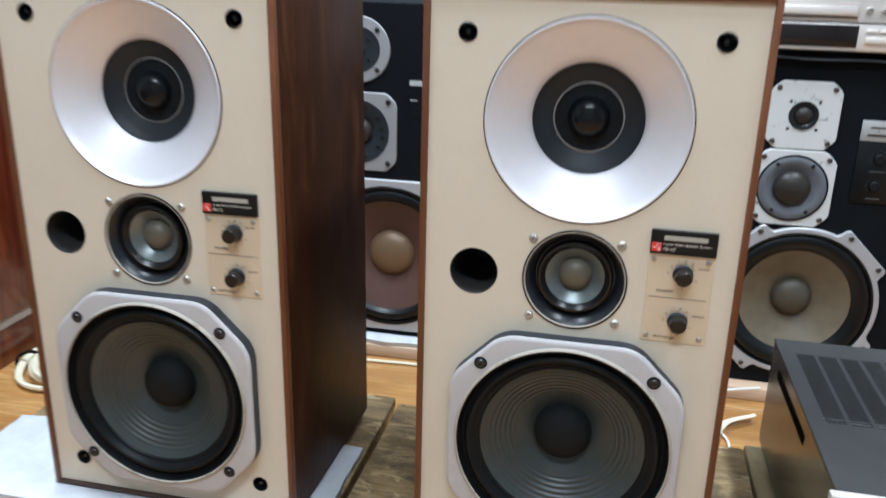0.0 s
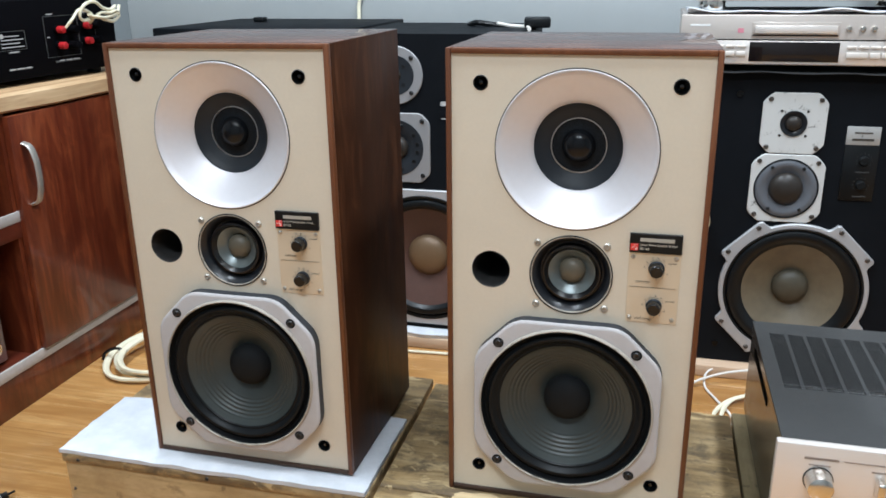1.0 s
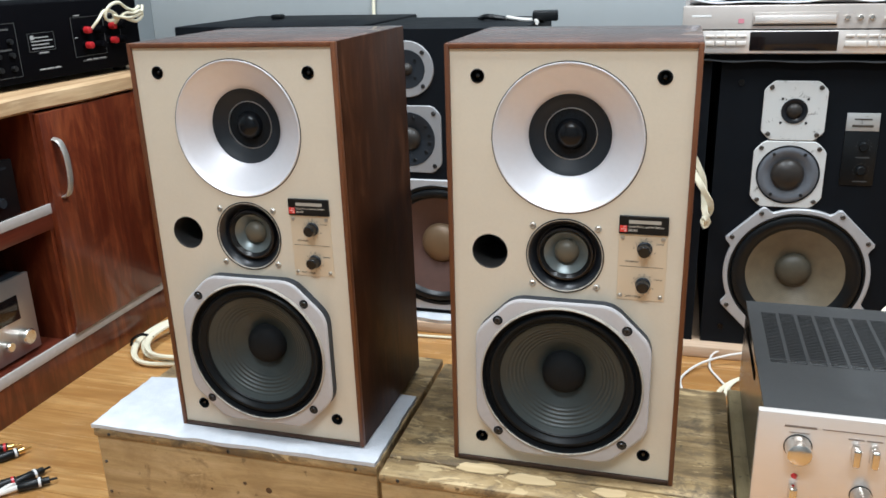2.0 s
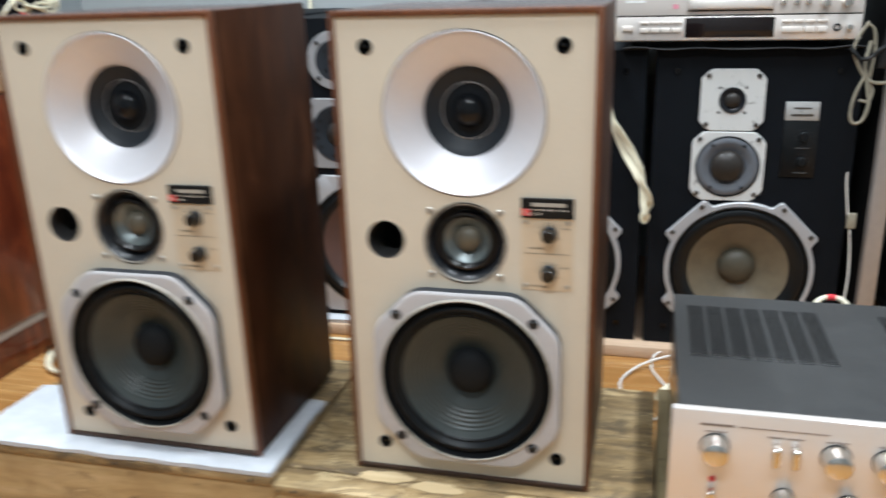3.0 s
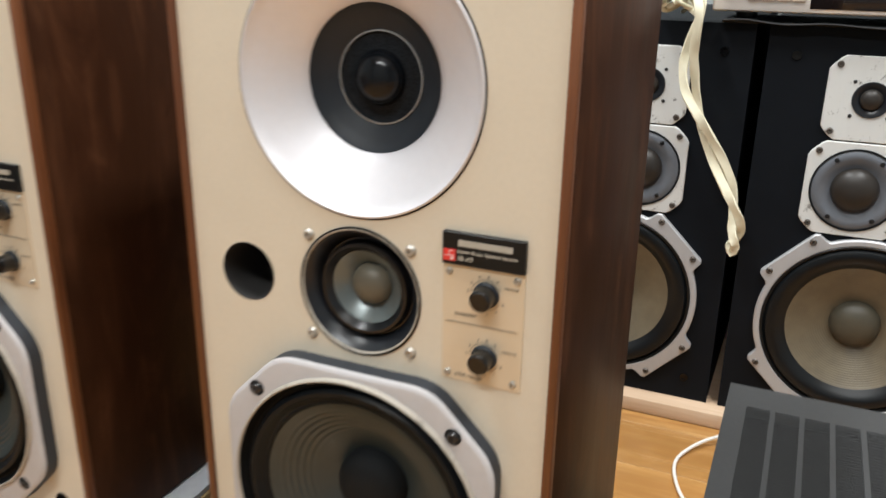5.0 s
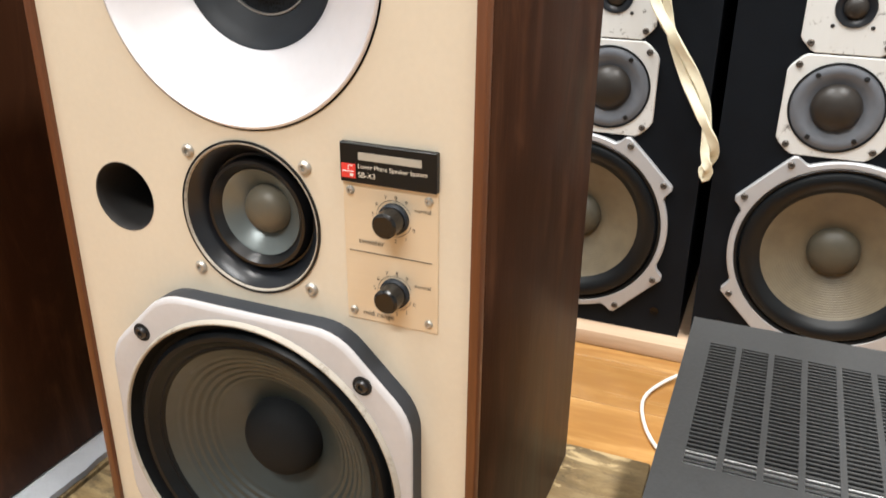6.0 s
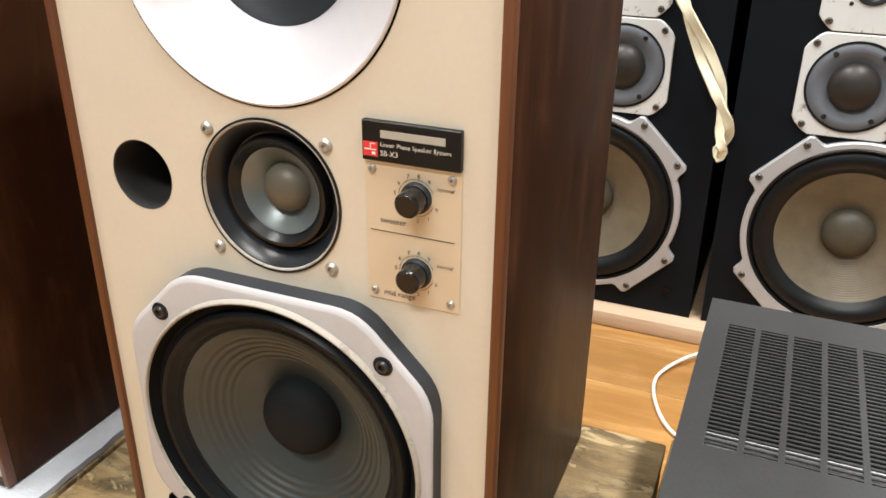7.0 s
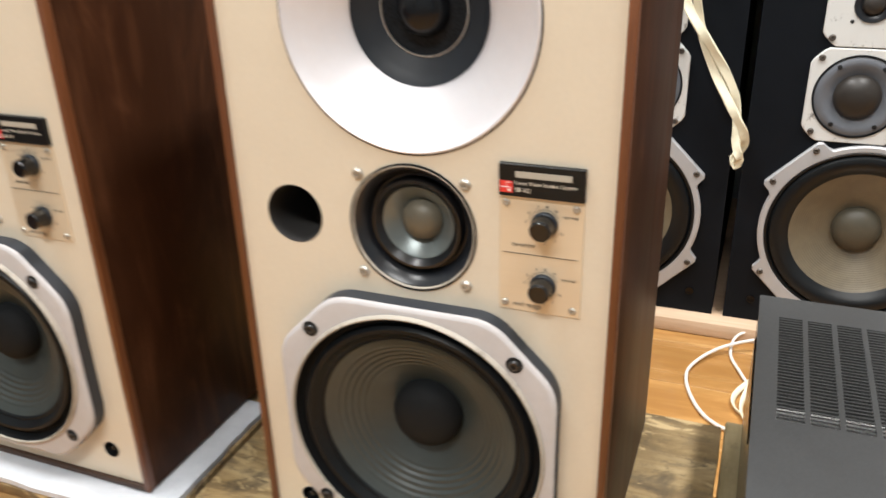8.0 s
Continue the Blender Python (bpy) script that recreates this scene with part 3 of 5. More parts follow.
    part("funnel", rings([(0.0500, 0.0000), (0.0492, 0.0004), (0.0440, 0.0080), (0.0412, 0.0128), (0.0405, 0.0142), (0.0385, 0.0142)], 0, MID_Z, 96), funnel_black, mid)
    part("surround", rings([(0.0392, 0.0146), (0.0388, 0.0100), (0.0372, 0.0066), (0.0350, 0.0064), (0.0326, 0.0096), (0.0305, 0.0124), (0.0298, 0.0120)], 0, MID_Z, 96), soft_gloss, mid, "glossy black rolled surround")
    part("cone", rings([(0.0302, 0.0116), (0.0288, 0.0124), (0.0225, 0.0178), (0.0165, 0.0228)], 0, MID_Z, 96), mid_cone, mid, "shiny grey-green cone")
    part("dust_cap", rings([(0.0172, 0.0228), (0.0166, 0.0188), (0.0142, 0.0146), (0.0098, 0.0116), (0.0046, 0.0101), (0, 0.0096)], 0, MID_Z, 48), mid_cap, mid, "olive grey dust cap")
    for sx in (-0.0438, 0.0440):
        for sz in (-0.0425, 0.0410):
            screw_head(sx, 0.0, MID_Z + sz, 0.0046, mid, screw_steel)
    # woofer
    shape = eight(0.1220, 0.1352, 0.10)
    fl = part("woofer", rings([(shape, 0.0006), (shape, -0.0140)], 0, WOOFER_Z, 128), flange_side, sp, "dark rubber gasket edge")
    part("flange", rings([(shape, -0.0138), (shape, -0.0158), (eight(0.1216, 0.1348, 0.10), -0.0164), (eight(0.1188, 0.1318, 0.10), -0.0177), (eight(0.1182, 0.1312, 0.10), -0.0178), (lambda a: 0.1150, -0.0178)], 0, WOOFER_Z, 128), flange_silver, fl, "silver grey eight-sided frame")
    part("rim", rings([(0.1156, -0.0176), (0.1148, -0.0206), (0.1138, -0.0216), (0.1128, -0.0214), (0.1122, -0.0195)], 0, WOOFER_Z, 128), rim_worn, fl, "worn pale gasket rim")
    part("gasket", rings([(0.1124, -0.0198), (0.1114, -0.0160), (0.1080, -0.0118), (0.1040, -0.0112)], 0, WOOFER_Z, 128), gasket_black, fl)
    part("surround", rings([(0.1052, -0.0108), (0.1040, -0.0146), (0.1014, -0.0172), (0.0982, -0.0170), (0.0955, -0.0146), (0.0935, -0.0120), (0.0918, -0.0110), (0.0900, -0.0114), (0.0880, -0.0094)], 0, WOOFER_Z, 128), rubber, fl, "black rubber surround")
    prof = []
    for k in range(81):
        s = k / 80
        r = 0.0888 - (0.0888 - 0.0290) * s
        y = -0.0098 + 0.0335 * s ** 0.94
        if 0.10 < s < 0.62:
            wave = math.sin((s - 0.10) / 0.52 * 6 * 2 * math.pi)
            y += 0.00048 * wave * min(1, (s - 0.10) * 9, (0.62 - s) * 9)
        prof.append((r, y))
    part("cone", rings(prof, 0, WOOFER_Z, 128), paper_cone, fl, "dark grey ribbed paper cone")
    part("dust_cap", rings([(0.0316, 0.0240), (0.0313, 0.0165), (0.0304, 0.0120), (0.0275, 0.0070), (0.0220, 0.0025), (0.0145, -0.0004), (0.0072, -0.0016), (0, -0.0019)], 0, WOOFER_Z, 64), cap_felt, fl, "black domed dust cap")
    for sx in (-0.0895, 0.0885):
        for sz in (-0.0880, 0.0885):
            hole = part("recess", rings([(0.0072, -0.0176), (0.0069, -0.0183), (0.0064, -0.0184), (0.0055, -0.0181), (0, -0.0181)], sx, WOOFER_Z + sz, 24), black_matt, fl)
            part("screw", rings([(0, -0.0186), (0.0018, -0.0186), (0.0021, -0.0204), (0.0034, -0.0204), (0.0046, -0.0192), (0.0046, -0.0178)], sx, WOOFER_Z + sz, 18), steel_dark, hole)
    control_plate(sp)
    return sp


loudspeaker(0.0, 0.0, 0.234, 0, "cream-fronted loudspeaker in dark walnut cabinet, on a wooden crate")
second = loudspeaker(-0.4668, -0.0105, 0.2368, -0.7, "cream-fronted loudspeaker in dark walnut cabinet, on a foam-covered crate")
second.matrix_basis = pose(-0.4668 * U, -0.0105 * U, 0.2368 * U, 0, -0.45, -0.7)  # it leans a little on the soft foam


# ---- crates and foam ----
def crate(name, x0, x1, y0, y1, h, label, top=crate_top_grey, batten=0.0):
    ob = thing(name, (x0 + x1) / 2, y0, 0, 0, label, "crate", "wooden crates")
    w, dep, t = (x1 - x0) / 2, y1 - y0, 0.014

    def rough_box(*size, chips=0.0012):
        bm = box(*size, 0.0025, 2)
        bmesh.ops.subdivide_edges(bm, edges=[e for e in bm.edges if e.calc_length() > 0.08], cuts=9, use_grid_fill=True)
        for v in bm.verts:
            v.co += Vector((noise.noise(v.co * 31), noise.noise(v.co * 31 + Vector((7, 0, 0))), noise.noise(v.co * 31 + Vector((0, 9, 0))))) * chips
        return bm
    if batten:
        part("lid", rough_box(-w, w, batten + 0.0025, dep, h - 0.016, h - 0.001), top, ob, "grimy weathered plywood")
        part("batten", rough_box(-w, w, -0.004, batten, h - 0.016, h - 0.0016), crate_batten, ob, "scraped front batten")
    else:
        part("lid", rough_box(-w, w, -0.004, dep, h - 0.016, h - 0.001), top, ob, "grimy weathered plywood")
    part("front_board", rough_box(-w + 0.002, w - 0.002, 0.0, t, 0.002, h - 0.017), crate_front_tan, ob, "tan plywood with knots")
    part("back_board", rough_box(-w + 0.002, w - 0.002, dep - t, dep - 0.002, 0.002, h - 0.017), crate_front_tan, ob)
    part("side_board", rough_box(-w + 0.002, -w + t, t + 0.001, dep - t - 0.001, 0.002, h - 0.017), crate_front_tan, ob)
    part("side_board", rough_box(w - t, w - 0.002, t + 0.001, dep - t - 0.001, 0.002, h - 0.017), crate_front_tan, ob)
    for x in (-w + 0.03, 0.0, w - 0.035):
        screw_head(x, -0.0040, h - 0.009, 0.0030, ob, steel_dark, "nail")
    rnd = random.Random(int(1000 * abs(x0)))
    for k in range(7):
        kx, kz, r = rnd.uniform(-w + 0.04, w - 0.04), rnd.uniform(0.03, h - 0.05), rnd.uniform(0.003, 0.0065)
        part("knot", rings([(0, -0.0008), (r * 0.55, -0.0010), (r, 0.0002), (r * 1.02, 0.004)], kx, kz, 12), knot_brown, ob, "dark knot")
    for x in (-w + 0.012, w - 0.014):
        for z in (0.04, 0.10, 0.16):
            screw_head(x, 0.0, z, 0.0028, ob, steel_grey, "nail")
    return ob


stained = crate("wooden_crate", -0.262, 0.246, -0.066, 0.303, 0.234, "weathered plywood crate with stained, scraped top", batten=0.042)
crate("wooden_crate", -0.783, -0.274, -0.042, 0.334, 0.2265, "tan plywood crate with a grimy top, under foam")
crate("wooden_crate", 0.2495, 0.790, -0.052, 0.318, 0.232, "olive-tan plywood crate under the amplifier", olive_top)


def torn_patch(name, parent, cx, cy, rx, ry, z, seed):
    """Where the grimy veneer has torn off and the pale wood shows."""
    rnd = random.Random(seed)
    bm = bmesh.new()
    count = 26
    rim = []
    for k in range(count):
        a = 2 * math.pi * k / count
        r = 0.88 + 0.10 * math.sin(2 * a + seed) + 0.06 * math.sin(5 * a + 2 * seed) + 0.16 * (rnd.random() - 0.5)
        rim.append((cx + rx * r * math.cos(a), cy + ry * r * math.sin(a)))
    top = [bm.verts.new((x, y, z)) for x, y in rim]
    foot = [bm.verts.new((cx + (x - cx) * 1.03, cy + (y - cy) * 1.03, z - 0.0014)) for x, y in rim]
    bm.faces.new(top)
    for k in range(count):
        m = (k + 1) % count
        bm.faces.new((top[k], foot[k], foot[m], top[m]))
    return part(name, bm, torn_wood, parent, "pale torn veneer", 20)


def foam_sheet():
    bm = bmesh.new()
    nx, ny = 60, 24
    x0, x1, y0, y1 = -0.786, -0.277, -0.046, 0.168
    grid = {}
    for side in (0, 1):
        for i in range(nx + 1):
            for j in range(ny + 1):
                u, v = i / nx, j / ny
                wob = 0.004 * noise.noise(Vector((u * 9, v * 7, 3)))
                x, y = x0 + (x1 - x0) * u + (wob if i in (0, nx) else 0), y0 + (y1 - 0.040 * (1 - u) ** 2 - y0) * v + (wob if j in (0, ny) else 0)
                edge = min(i, nx - i, j, ny - j)
                z = 0.2262 if side == 0 else 0.2358 + (0.0022 * noise.noise(Vector((x * 22, y * 22, 1))) if x < -0.64 or y < -0.02 else 0.0) - (0.003 if edge == 0 else 0)
                grid[side, i, j] = bm.verts.new((x, y, z))
    for i in range(nx):
        for j in range(ny):
            for side in (0, 1):
                bm.faces.new([grid[side, a, b] for a, b in ((i, j), (i + 1, j), (i + 1, j + 1), (i, j + 1))])
    rim = [(i, 0) for i in range(nx)] + [(nx, j) for j in range(ny)] + [(i, ny) for i in range(nx, 0, -1)] + [(0, j) for j in range(ny, 0, -1)]
    for a, b in zip(rim, rim[1:] + rim[:1]):
        bm.faces.new((grid[0, *a], grid[0, *b], grid[1, *b], grid[1, *a]))
    label = "thin white foam sheet laid over the crate"
    tagged(part("foam_sheet", bm, white_foam, None, label, 60), label, "foam sheet")


for px, py, rx, ry, seed in ((-0.106, 0.044, 0.040, 0.016, 1), (-0.030, 0.032, 0.036, 0.015, 2), (0.084, 0.026, 0.030, 0.010, 5)):
    torn_patch("torn_patch", stained, px, py, rx, ry, 0.2342, seed)
foam_sheet()


# ---- the black loudspeakers behind ----
def ear_ring(r, reach):
    """A round frame with four straight ears on the diagonals."""
    def radius(a):
        off = (a % (math.pi / 2)) - math.pi / 4
        ear = min(1.0, max(0.0, (radians(22.5) - abs(off)) / radians(5)))
        return r + max(0.0, reach / math.cos(off) - r) * ear * ear * (3 - 2 * ear)
    return radius


def black_loudspeaker(x, s, label):
    """s = -1 builds the mirrored one of the pair."""
    # depth is stretched, out of sight, to keep the gap between the pair dark
    w, h, dep = 0.2105, 0.695, 0.655
    sp = thing("black_loudspeaker", x, 0.957, 0.030, 0, label, "loudspeaker", "black loudspeakers")
    shell = box(-w, w, 0.050, dep, 0, h)
    sheet_with_holes(-w, w, 0, h, [(-0.0065 * s, 0.196, 0.150), (-0.047 * s, 0.440, 0.060)], 0.0, 0.050, shell)
    part("cabinet", shell, black_vinyl, sp, "black vinyl-wrapped cabinet")
    for px, pz in ((-0.165, h - 0.045), (0.165, h - 0.045), (-0.165, 0.045), (0.165, 0.045)):
        part("grille_socket", rings([(0.0078, 0.0), (0.0074, -0.003), (0.0050, -0.003), (0.0044, -0.0006), (0, -0.0006)], px, pz, 20), black_gloss, sp)
    # tweeter
    cx, cz = -0.047 * s, 0.5875
    plate = eight(0.0672, 0.0810)
    tw = part("tweeter", rings([(plate, 0.0005), (plate, -0.0045), (eight(0.0660, 0.0796), -0.0055), (0.0275, -0.0055)], cx, cz, 64), worn_white, sp, "scuffed white tweeter plate")
    part("ring", rings([(0.0286, -0.0052), (0.0278, -0.0078), (0.0250, -0.0076), (0.0200, -0.0060), (0.0168, -0.0040)], cx, cz, 48), funnel_black, tw)
    part("dome", rings([(0.0170, -0.0035), (0.0158, -0.0085), (0.0122, -0.0122), (0.0066, -0.0142), (0, -0.0148)], cx, cz, 40), brown_cap, tw, "dark glossy dome")
    for sx, sz in ((-0.052, 0.053), (0.052, 0.053), (-0.052, -0.053), (0.052, -0.053)):
        screw_head(cx + sx, -0.0055, cz + sz, 0.0054, tw, steel_grey)
    for sx, sz in ((-0.027, 0.027), (0.027, 0.027), (-0.027, -0.027), (0.027, -0.027)):
        part("rivet", rings([(0, -0.0066), (0.0026, -0.0066), (0.0032, -0.0054)], cx + sx, cz + sz, 12), steel_dark, tw)
    # midrange
    cz = 0.440
    plate = eight(0.0780, 0.0945)
    md = part("midrange", rings([(plate, 0.0005), (plate, -0.0045), (eight(0.0768, 0.0930), -0.0058), (0.0690, -0.0058)], cx, cz, 64), worn_white, sp, "scuffed white midrange plate")
    part("gasket", rings([(0.0692, -0.0056), (0.0686, -0.0075), (0.0665, -0.0075), (0.0655, -0.0050)], cx, cz, 64), black_plastic, md)
    part("cone", rings([(0.0660, -0.0054), (0.0600, -0.0085), (0.0520, -0.0075), (0.0430, -0.0030), (0.0360, 0.0000)], cx, cz, 64), grey_cone, md, "blue-grey coated cone")
    part("dome", rings([(0.0368, 0.0004), (0.0362, -0.0050), (0.0325, -0.0120), (0.0240, -0.0185), (0.0130, -0.0220), (0, -0.0232)], cx, cz, 48), brown_cap, md, "dark brown dome")
    for a in (35, 145, 215, 325):
        part("rivet", rings([(0, -0.0096), (0.0034, -0.0096), (0.0044, -0.0078), (0.0044, -0.0060)], cx + 0.058 * math.sin(radians(a)), cz + 0.058 * math.cos(radians(a)), 12), steel_dark, md)
    for sx, sz in ((-0.062, 0.062), (0.062, 0.062), (-0.062, -0.062), (0.062, -0.062)):
        screw_head(cx + sx, -0.0058, cz + sz, 0.0054, md, steel_grey)
    # woofer
    cx, cz = -0.0065 * s, 0.196
    fr = ear_ring(0.1640, 0.1770)
    wf = part("woofer", rings([(fr, 0.0005), (fr, -0.0080), (ear_ring(0.1615, 0.1750), -0.0100), (0.1545, -0.0100), (0.1530, -0.0085)], cx, cz, 180), cast_flange, sp, "cast silver frame with four ears")
    part("gasket", rings([(0.1534, -0.0088), (0.1520, -0.0100), (0.1490, -0.0090), (0.1460, -0.0040)], cx, cz, 96), black_plastic, wf)
    part("surround", rings([(0.1470, -0.0045), (0.1430, -0.0115), (0.1370, -0.0135), (0.1270, -0.0120), (0.1190, -0.0050), (0.1120, 0.0005)], cx, cz, 96), black_plastic, wf, "black rubber surround")
    prof = [(0.1125 - (0.1125 - 0.0390) * k / 120, 0.0002 + 0.034 * (k / 120) ** 0.9 + 0.00012 * math.sin(k * 1.05)) for k in range(121)]
    part("cone", rings(prof, cx, cz, 96), khaki_cone, wf, "khaki paper cone")
    part("dust_cap", rings([(0.0412, 0.0330), (0.0402, 0.0245), (0.0350, 0.0170), (0.0265, 0.0115), (0.0150, 0.0080), (0, 0.0068)], cx, cz, 64), khaki_cap, wf, "grey-brown dust cap")
    for k in range(4):
        for a in (30.5, 59.5):
            b = radians(90 * k + a)
            screw_head(cx + 0.1735 * math.sin(b), -0.0095, cz + 0.1735 * math.cos(b), 0.0058, wf, steel_grey)
    if s > 0:
        # controls
        panel = part("control_panel", box(0.064, 0.134, -0.003, 0.001, 0.420, 0.545, 0.001), black_plastic, sp, "glossy black panel with two dials")
        for z in (0.510, 0.455):
            part("dial", rings([(0, -0.0100), (0.0085, -0.0100), (0.0098, -0.0085), (0.0105, -0.0030)], 0.106, z, 28), black_plastic, panel)
            for k in range(9):
                a = radians(-120 + 30 * k)
                part("tick", box(0.1055 + 0.016 * math.sin(a), 0.1068 + 0.016 * math.sin(a), -0.0036, -0.003, z + 0.016 * math.cos(a), z + 0.0014 + 0.016 * math.cos(a)), print_faint, panel, smooth=0)
            part("print_bar", box(0.092, 0.120, -0.0036, -0.003, z - 0.0262, z - 0.0242), print_faint, panel, smooth=0)
        plate = part("name_plate", box(0.064, 0.132, -0.004, 0.001, 0.545, 0.5850, 0.0008), plate_grey, sp, "silver name plate with dark print")
        part("print_bar", box(0.080, 0.116, -0.0046, -0.004, 0.5700, 0.5732), print_dark, plate, smooth=0)
        part("print_bar", box(0.076, 0.120, -0.0046, -0.004, 0.5540, 0.5590), print_dark, plate, smooth=0)
    return sp


black_loudspeaker(0.4350, 1, "black loudspeaker with khaki woofer cone, a silver player on top")
black_loudspeaker(-0.0065, -1, "black loudspeaker with khaki woofer cone, mostly hidden behind the others")


def navy_loudspeaker():
    w, h, dep = 0.215, 0.758, 0.46
    sp = thing("navy_loudspeaker", -0.450, 0.955, 0.0455, 0, "blue-black loudspeaker with a red-brown woofer cone, against the wall", "loudspeaker")
    shell = box(-w, w, 0.050, dep, 0, h)
    sheet_with_holes(-w, w, 0, h, [(-0.010, 0.195, 0.160), (-0.080, 0.482, 0.055)], 0.0, 0.050, shell)
    part("cabinet", shell, black_vinyl, sp, "blue-black cabinet")
    cx, cz = -0.079, 0.6600
    tw = part("tweeter", rings([(0.0700, 0.0005), (0.0700, -0.004), (0.0685, -0.0055), (0.0480, -0.0055)], cx, cz, 64), navy_plate, sp, "round silver tweeter plate")
    part("grille", rings([(0.0485, -0.0050), (0.0475, -0.0065), (0.0420, -0.0060), (0.0200, -0.0030), (0.0150, -0.0030)], cx, cz, 48), grey_plastic, tw)
    part("bullet", rings([(0.0155, -0.003), (0.0120, -0.010), (0.0060, -0.0150), (0, -0.0165)], cx, cz, 32), brown_cap, tw)
    for a in (45, 135, 225, 315):
        s, c = math.sin(radians(a)), math.cos(radians(a))
        screw_head(cx + 0.0590 * s, -0.0055, cz + 0.0590 * c, 0.0056, tw, steel_dark)
        part("hole", rings([(0.0042, -0.0066), (0.0036, -0.0072), (0, -0.0062)], cx + 0.031 * s, cz + 0.031 * c, 14), black_plastic, tw)
    cx, cz = -0.080, 0.482
    plate = eight(0.0870, 0.1070)
    md = part("midrange", rings([(plate, 0.0005), (plate, -0.004), (eight(0.0855, 0.1055), -0.0055), (0.0700, -0.0055)], cx, cz, 64), navy_plate, sp, "silver midrange plate with cut corners")
    part("gasket", rings([(0.0705, -0.0052), (0.0695, -0.0070), (0.0660, -0.0065), (0.0480, -0.0050), (0.0350, -0.0010), (0.0300, 0.0010)], cx, cz, 64), grey_plastic, md)
    part("dome", rings([(0.0305, 0.0010), (0.0290, -0.0060), (0.0230, -0.0130), (0.0130, -0.0172), (0, -0.0186)], cx, cz, 48), brown_cap, md, "dark grey-brown dome")
    for a in (15, 55, 80, 100, 125, 165, 195, 235, 260, 280, 305, 345):
        part("hole", rings([(0.0050, -0.0066), (0.0044, -0.0072), (0, -0.0060)], cx + 0.056 * math.sin(radians(a)), cz + 0.056 * math.cos(radians(a)), 14), black_plastic, md)
    for sx, sz in ((-1, 1), (1, 1), (-1, -1), (1, -1)):
        screw_head(cx + 0.0680 * sx, -0.0055, cz + 0.0680 * sz, 0.0060, md, steel_dark)
    cx, cz = -0.010, 0.195
    shape = eight(0.1820, 0.2150)
    wf = part("woofer", rings([(shape, 0.0005), (shape, -0.006), (eight(0.1800, 0.2130), -0.0075), (0.1680, -0.0075)], cx, cz, 96), cast_flange, sp, "silver eight-sided woofer frame")
    part("gasket", rings([(0.1682, -0.0072), (0.1665, -0.0090), (0.1600, -0.0080), (0.1560, -0.0030)], cx, cz, 96), black_plastic, wf)
    part("surround", rings([(0.1570, -0.0035), (0.1530, -0.0110), (0.1470, -0.0130), (0.1400, -0.0110), (0.1350, -0.0030), (0.1310, 0.0005)], cx, cz, 96), black_plastic, wf)
    part("cone", rings([(0.1315, 0.0), (0.1000, 0.0120), (0.0700, 0.0230), (0.0520, 0.0300)], cx, cz, 96), brown_cone, wf, "red-brown paper cone")
    part("dust_cap", rings([(0.0545, 0.0290), (0.0530, 0.0240), (0.0460, 0.0160), (0.0350, 0.0095), (0.0200, 0.0055), (0, 0.0040)], cx, cz, 64), gold_cap, wf, "gold brown dust cap")
    # brand and model as plain strips
    part("brand_strip", box(0.034, 0.120, -0.0008, 0.0002, 0.588, 0.599), print_grey, sp, smooth=0)
    panel = part("control_panel", box(0.030, 0.150, -0.0012, 0.0004, 0.520, 0.574), black_vinyl, sp)
    part("print_bar", box(0.036, 0.052, -0.0018, -0.0012, 0.556, 0.5585), print_grey, panel, smooth=0)
    return sp


navy_loudspeaker()

far = thing("black_cabinet", -0.950, 1.02, 0.030, 0, "plain black loudspeaker cabinet standing against the wall", "loudspeaker")
part("cabinet", box(-0.275, 0.275, 0, 0.50, 0, 0.778, 0.004), black_vinyl, far)
part("top_strip", box(-0.130, -0.096, 0.30, 0.33, 0.7785, 0.792, 0.004), black_plastic, far)

# foam pad under the navy loudspeaker
bm = bmesh.new()
rows = []
for i in range(41):
    u = i / 40
    x = -0.680 + 0.46 * u
    lift = 0.004 * math.sin(u * 9) + 0.003 * math.sin(u * 23)
    rows.append([bm.verts.new((x, 0.925 + lift, 0.0305)), bm.verts.new((x, 0.922 + lift, 0.041)), bm.verts.new((x, 0.935 + lift, 0.045)), bm.verts.new((x, 1.38, 0.0455)), bm.verts.new((x, 1.38, 0.0305))])
for a, b in zip(rows, rows[1:]):
    for k in range(5):
        bm.faces.new((a[k], b[k], b[(k + 1) % 5], a[(k + 1) % 5]))
bm.faces.new(rows[0])
bm.faces.new(rows[-1])
label = "white foam pad under the blue-black loudspeaker"
tagged(part("foam_pad", bm, white_foam, None, label, 60), label, "foam sheet")


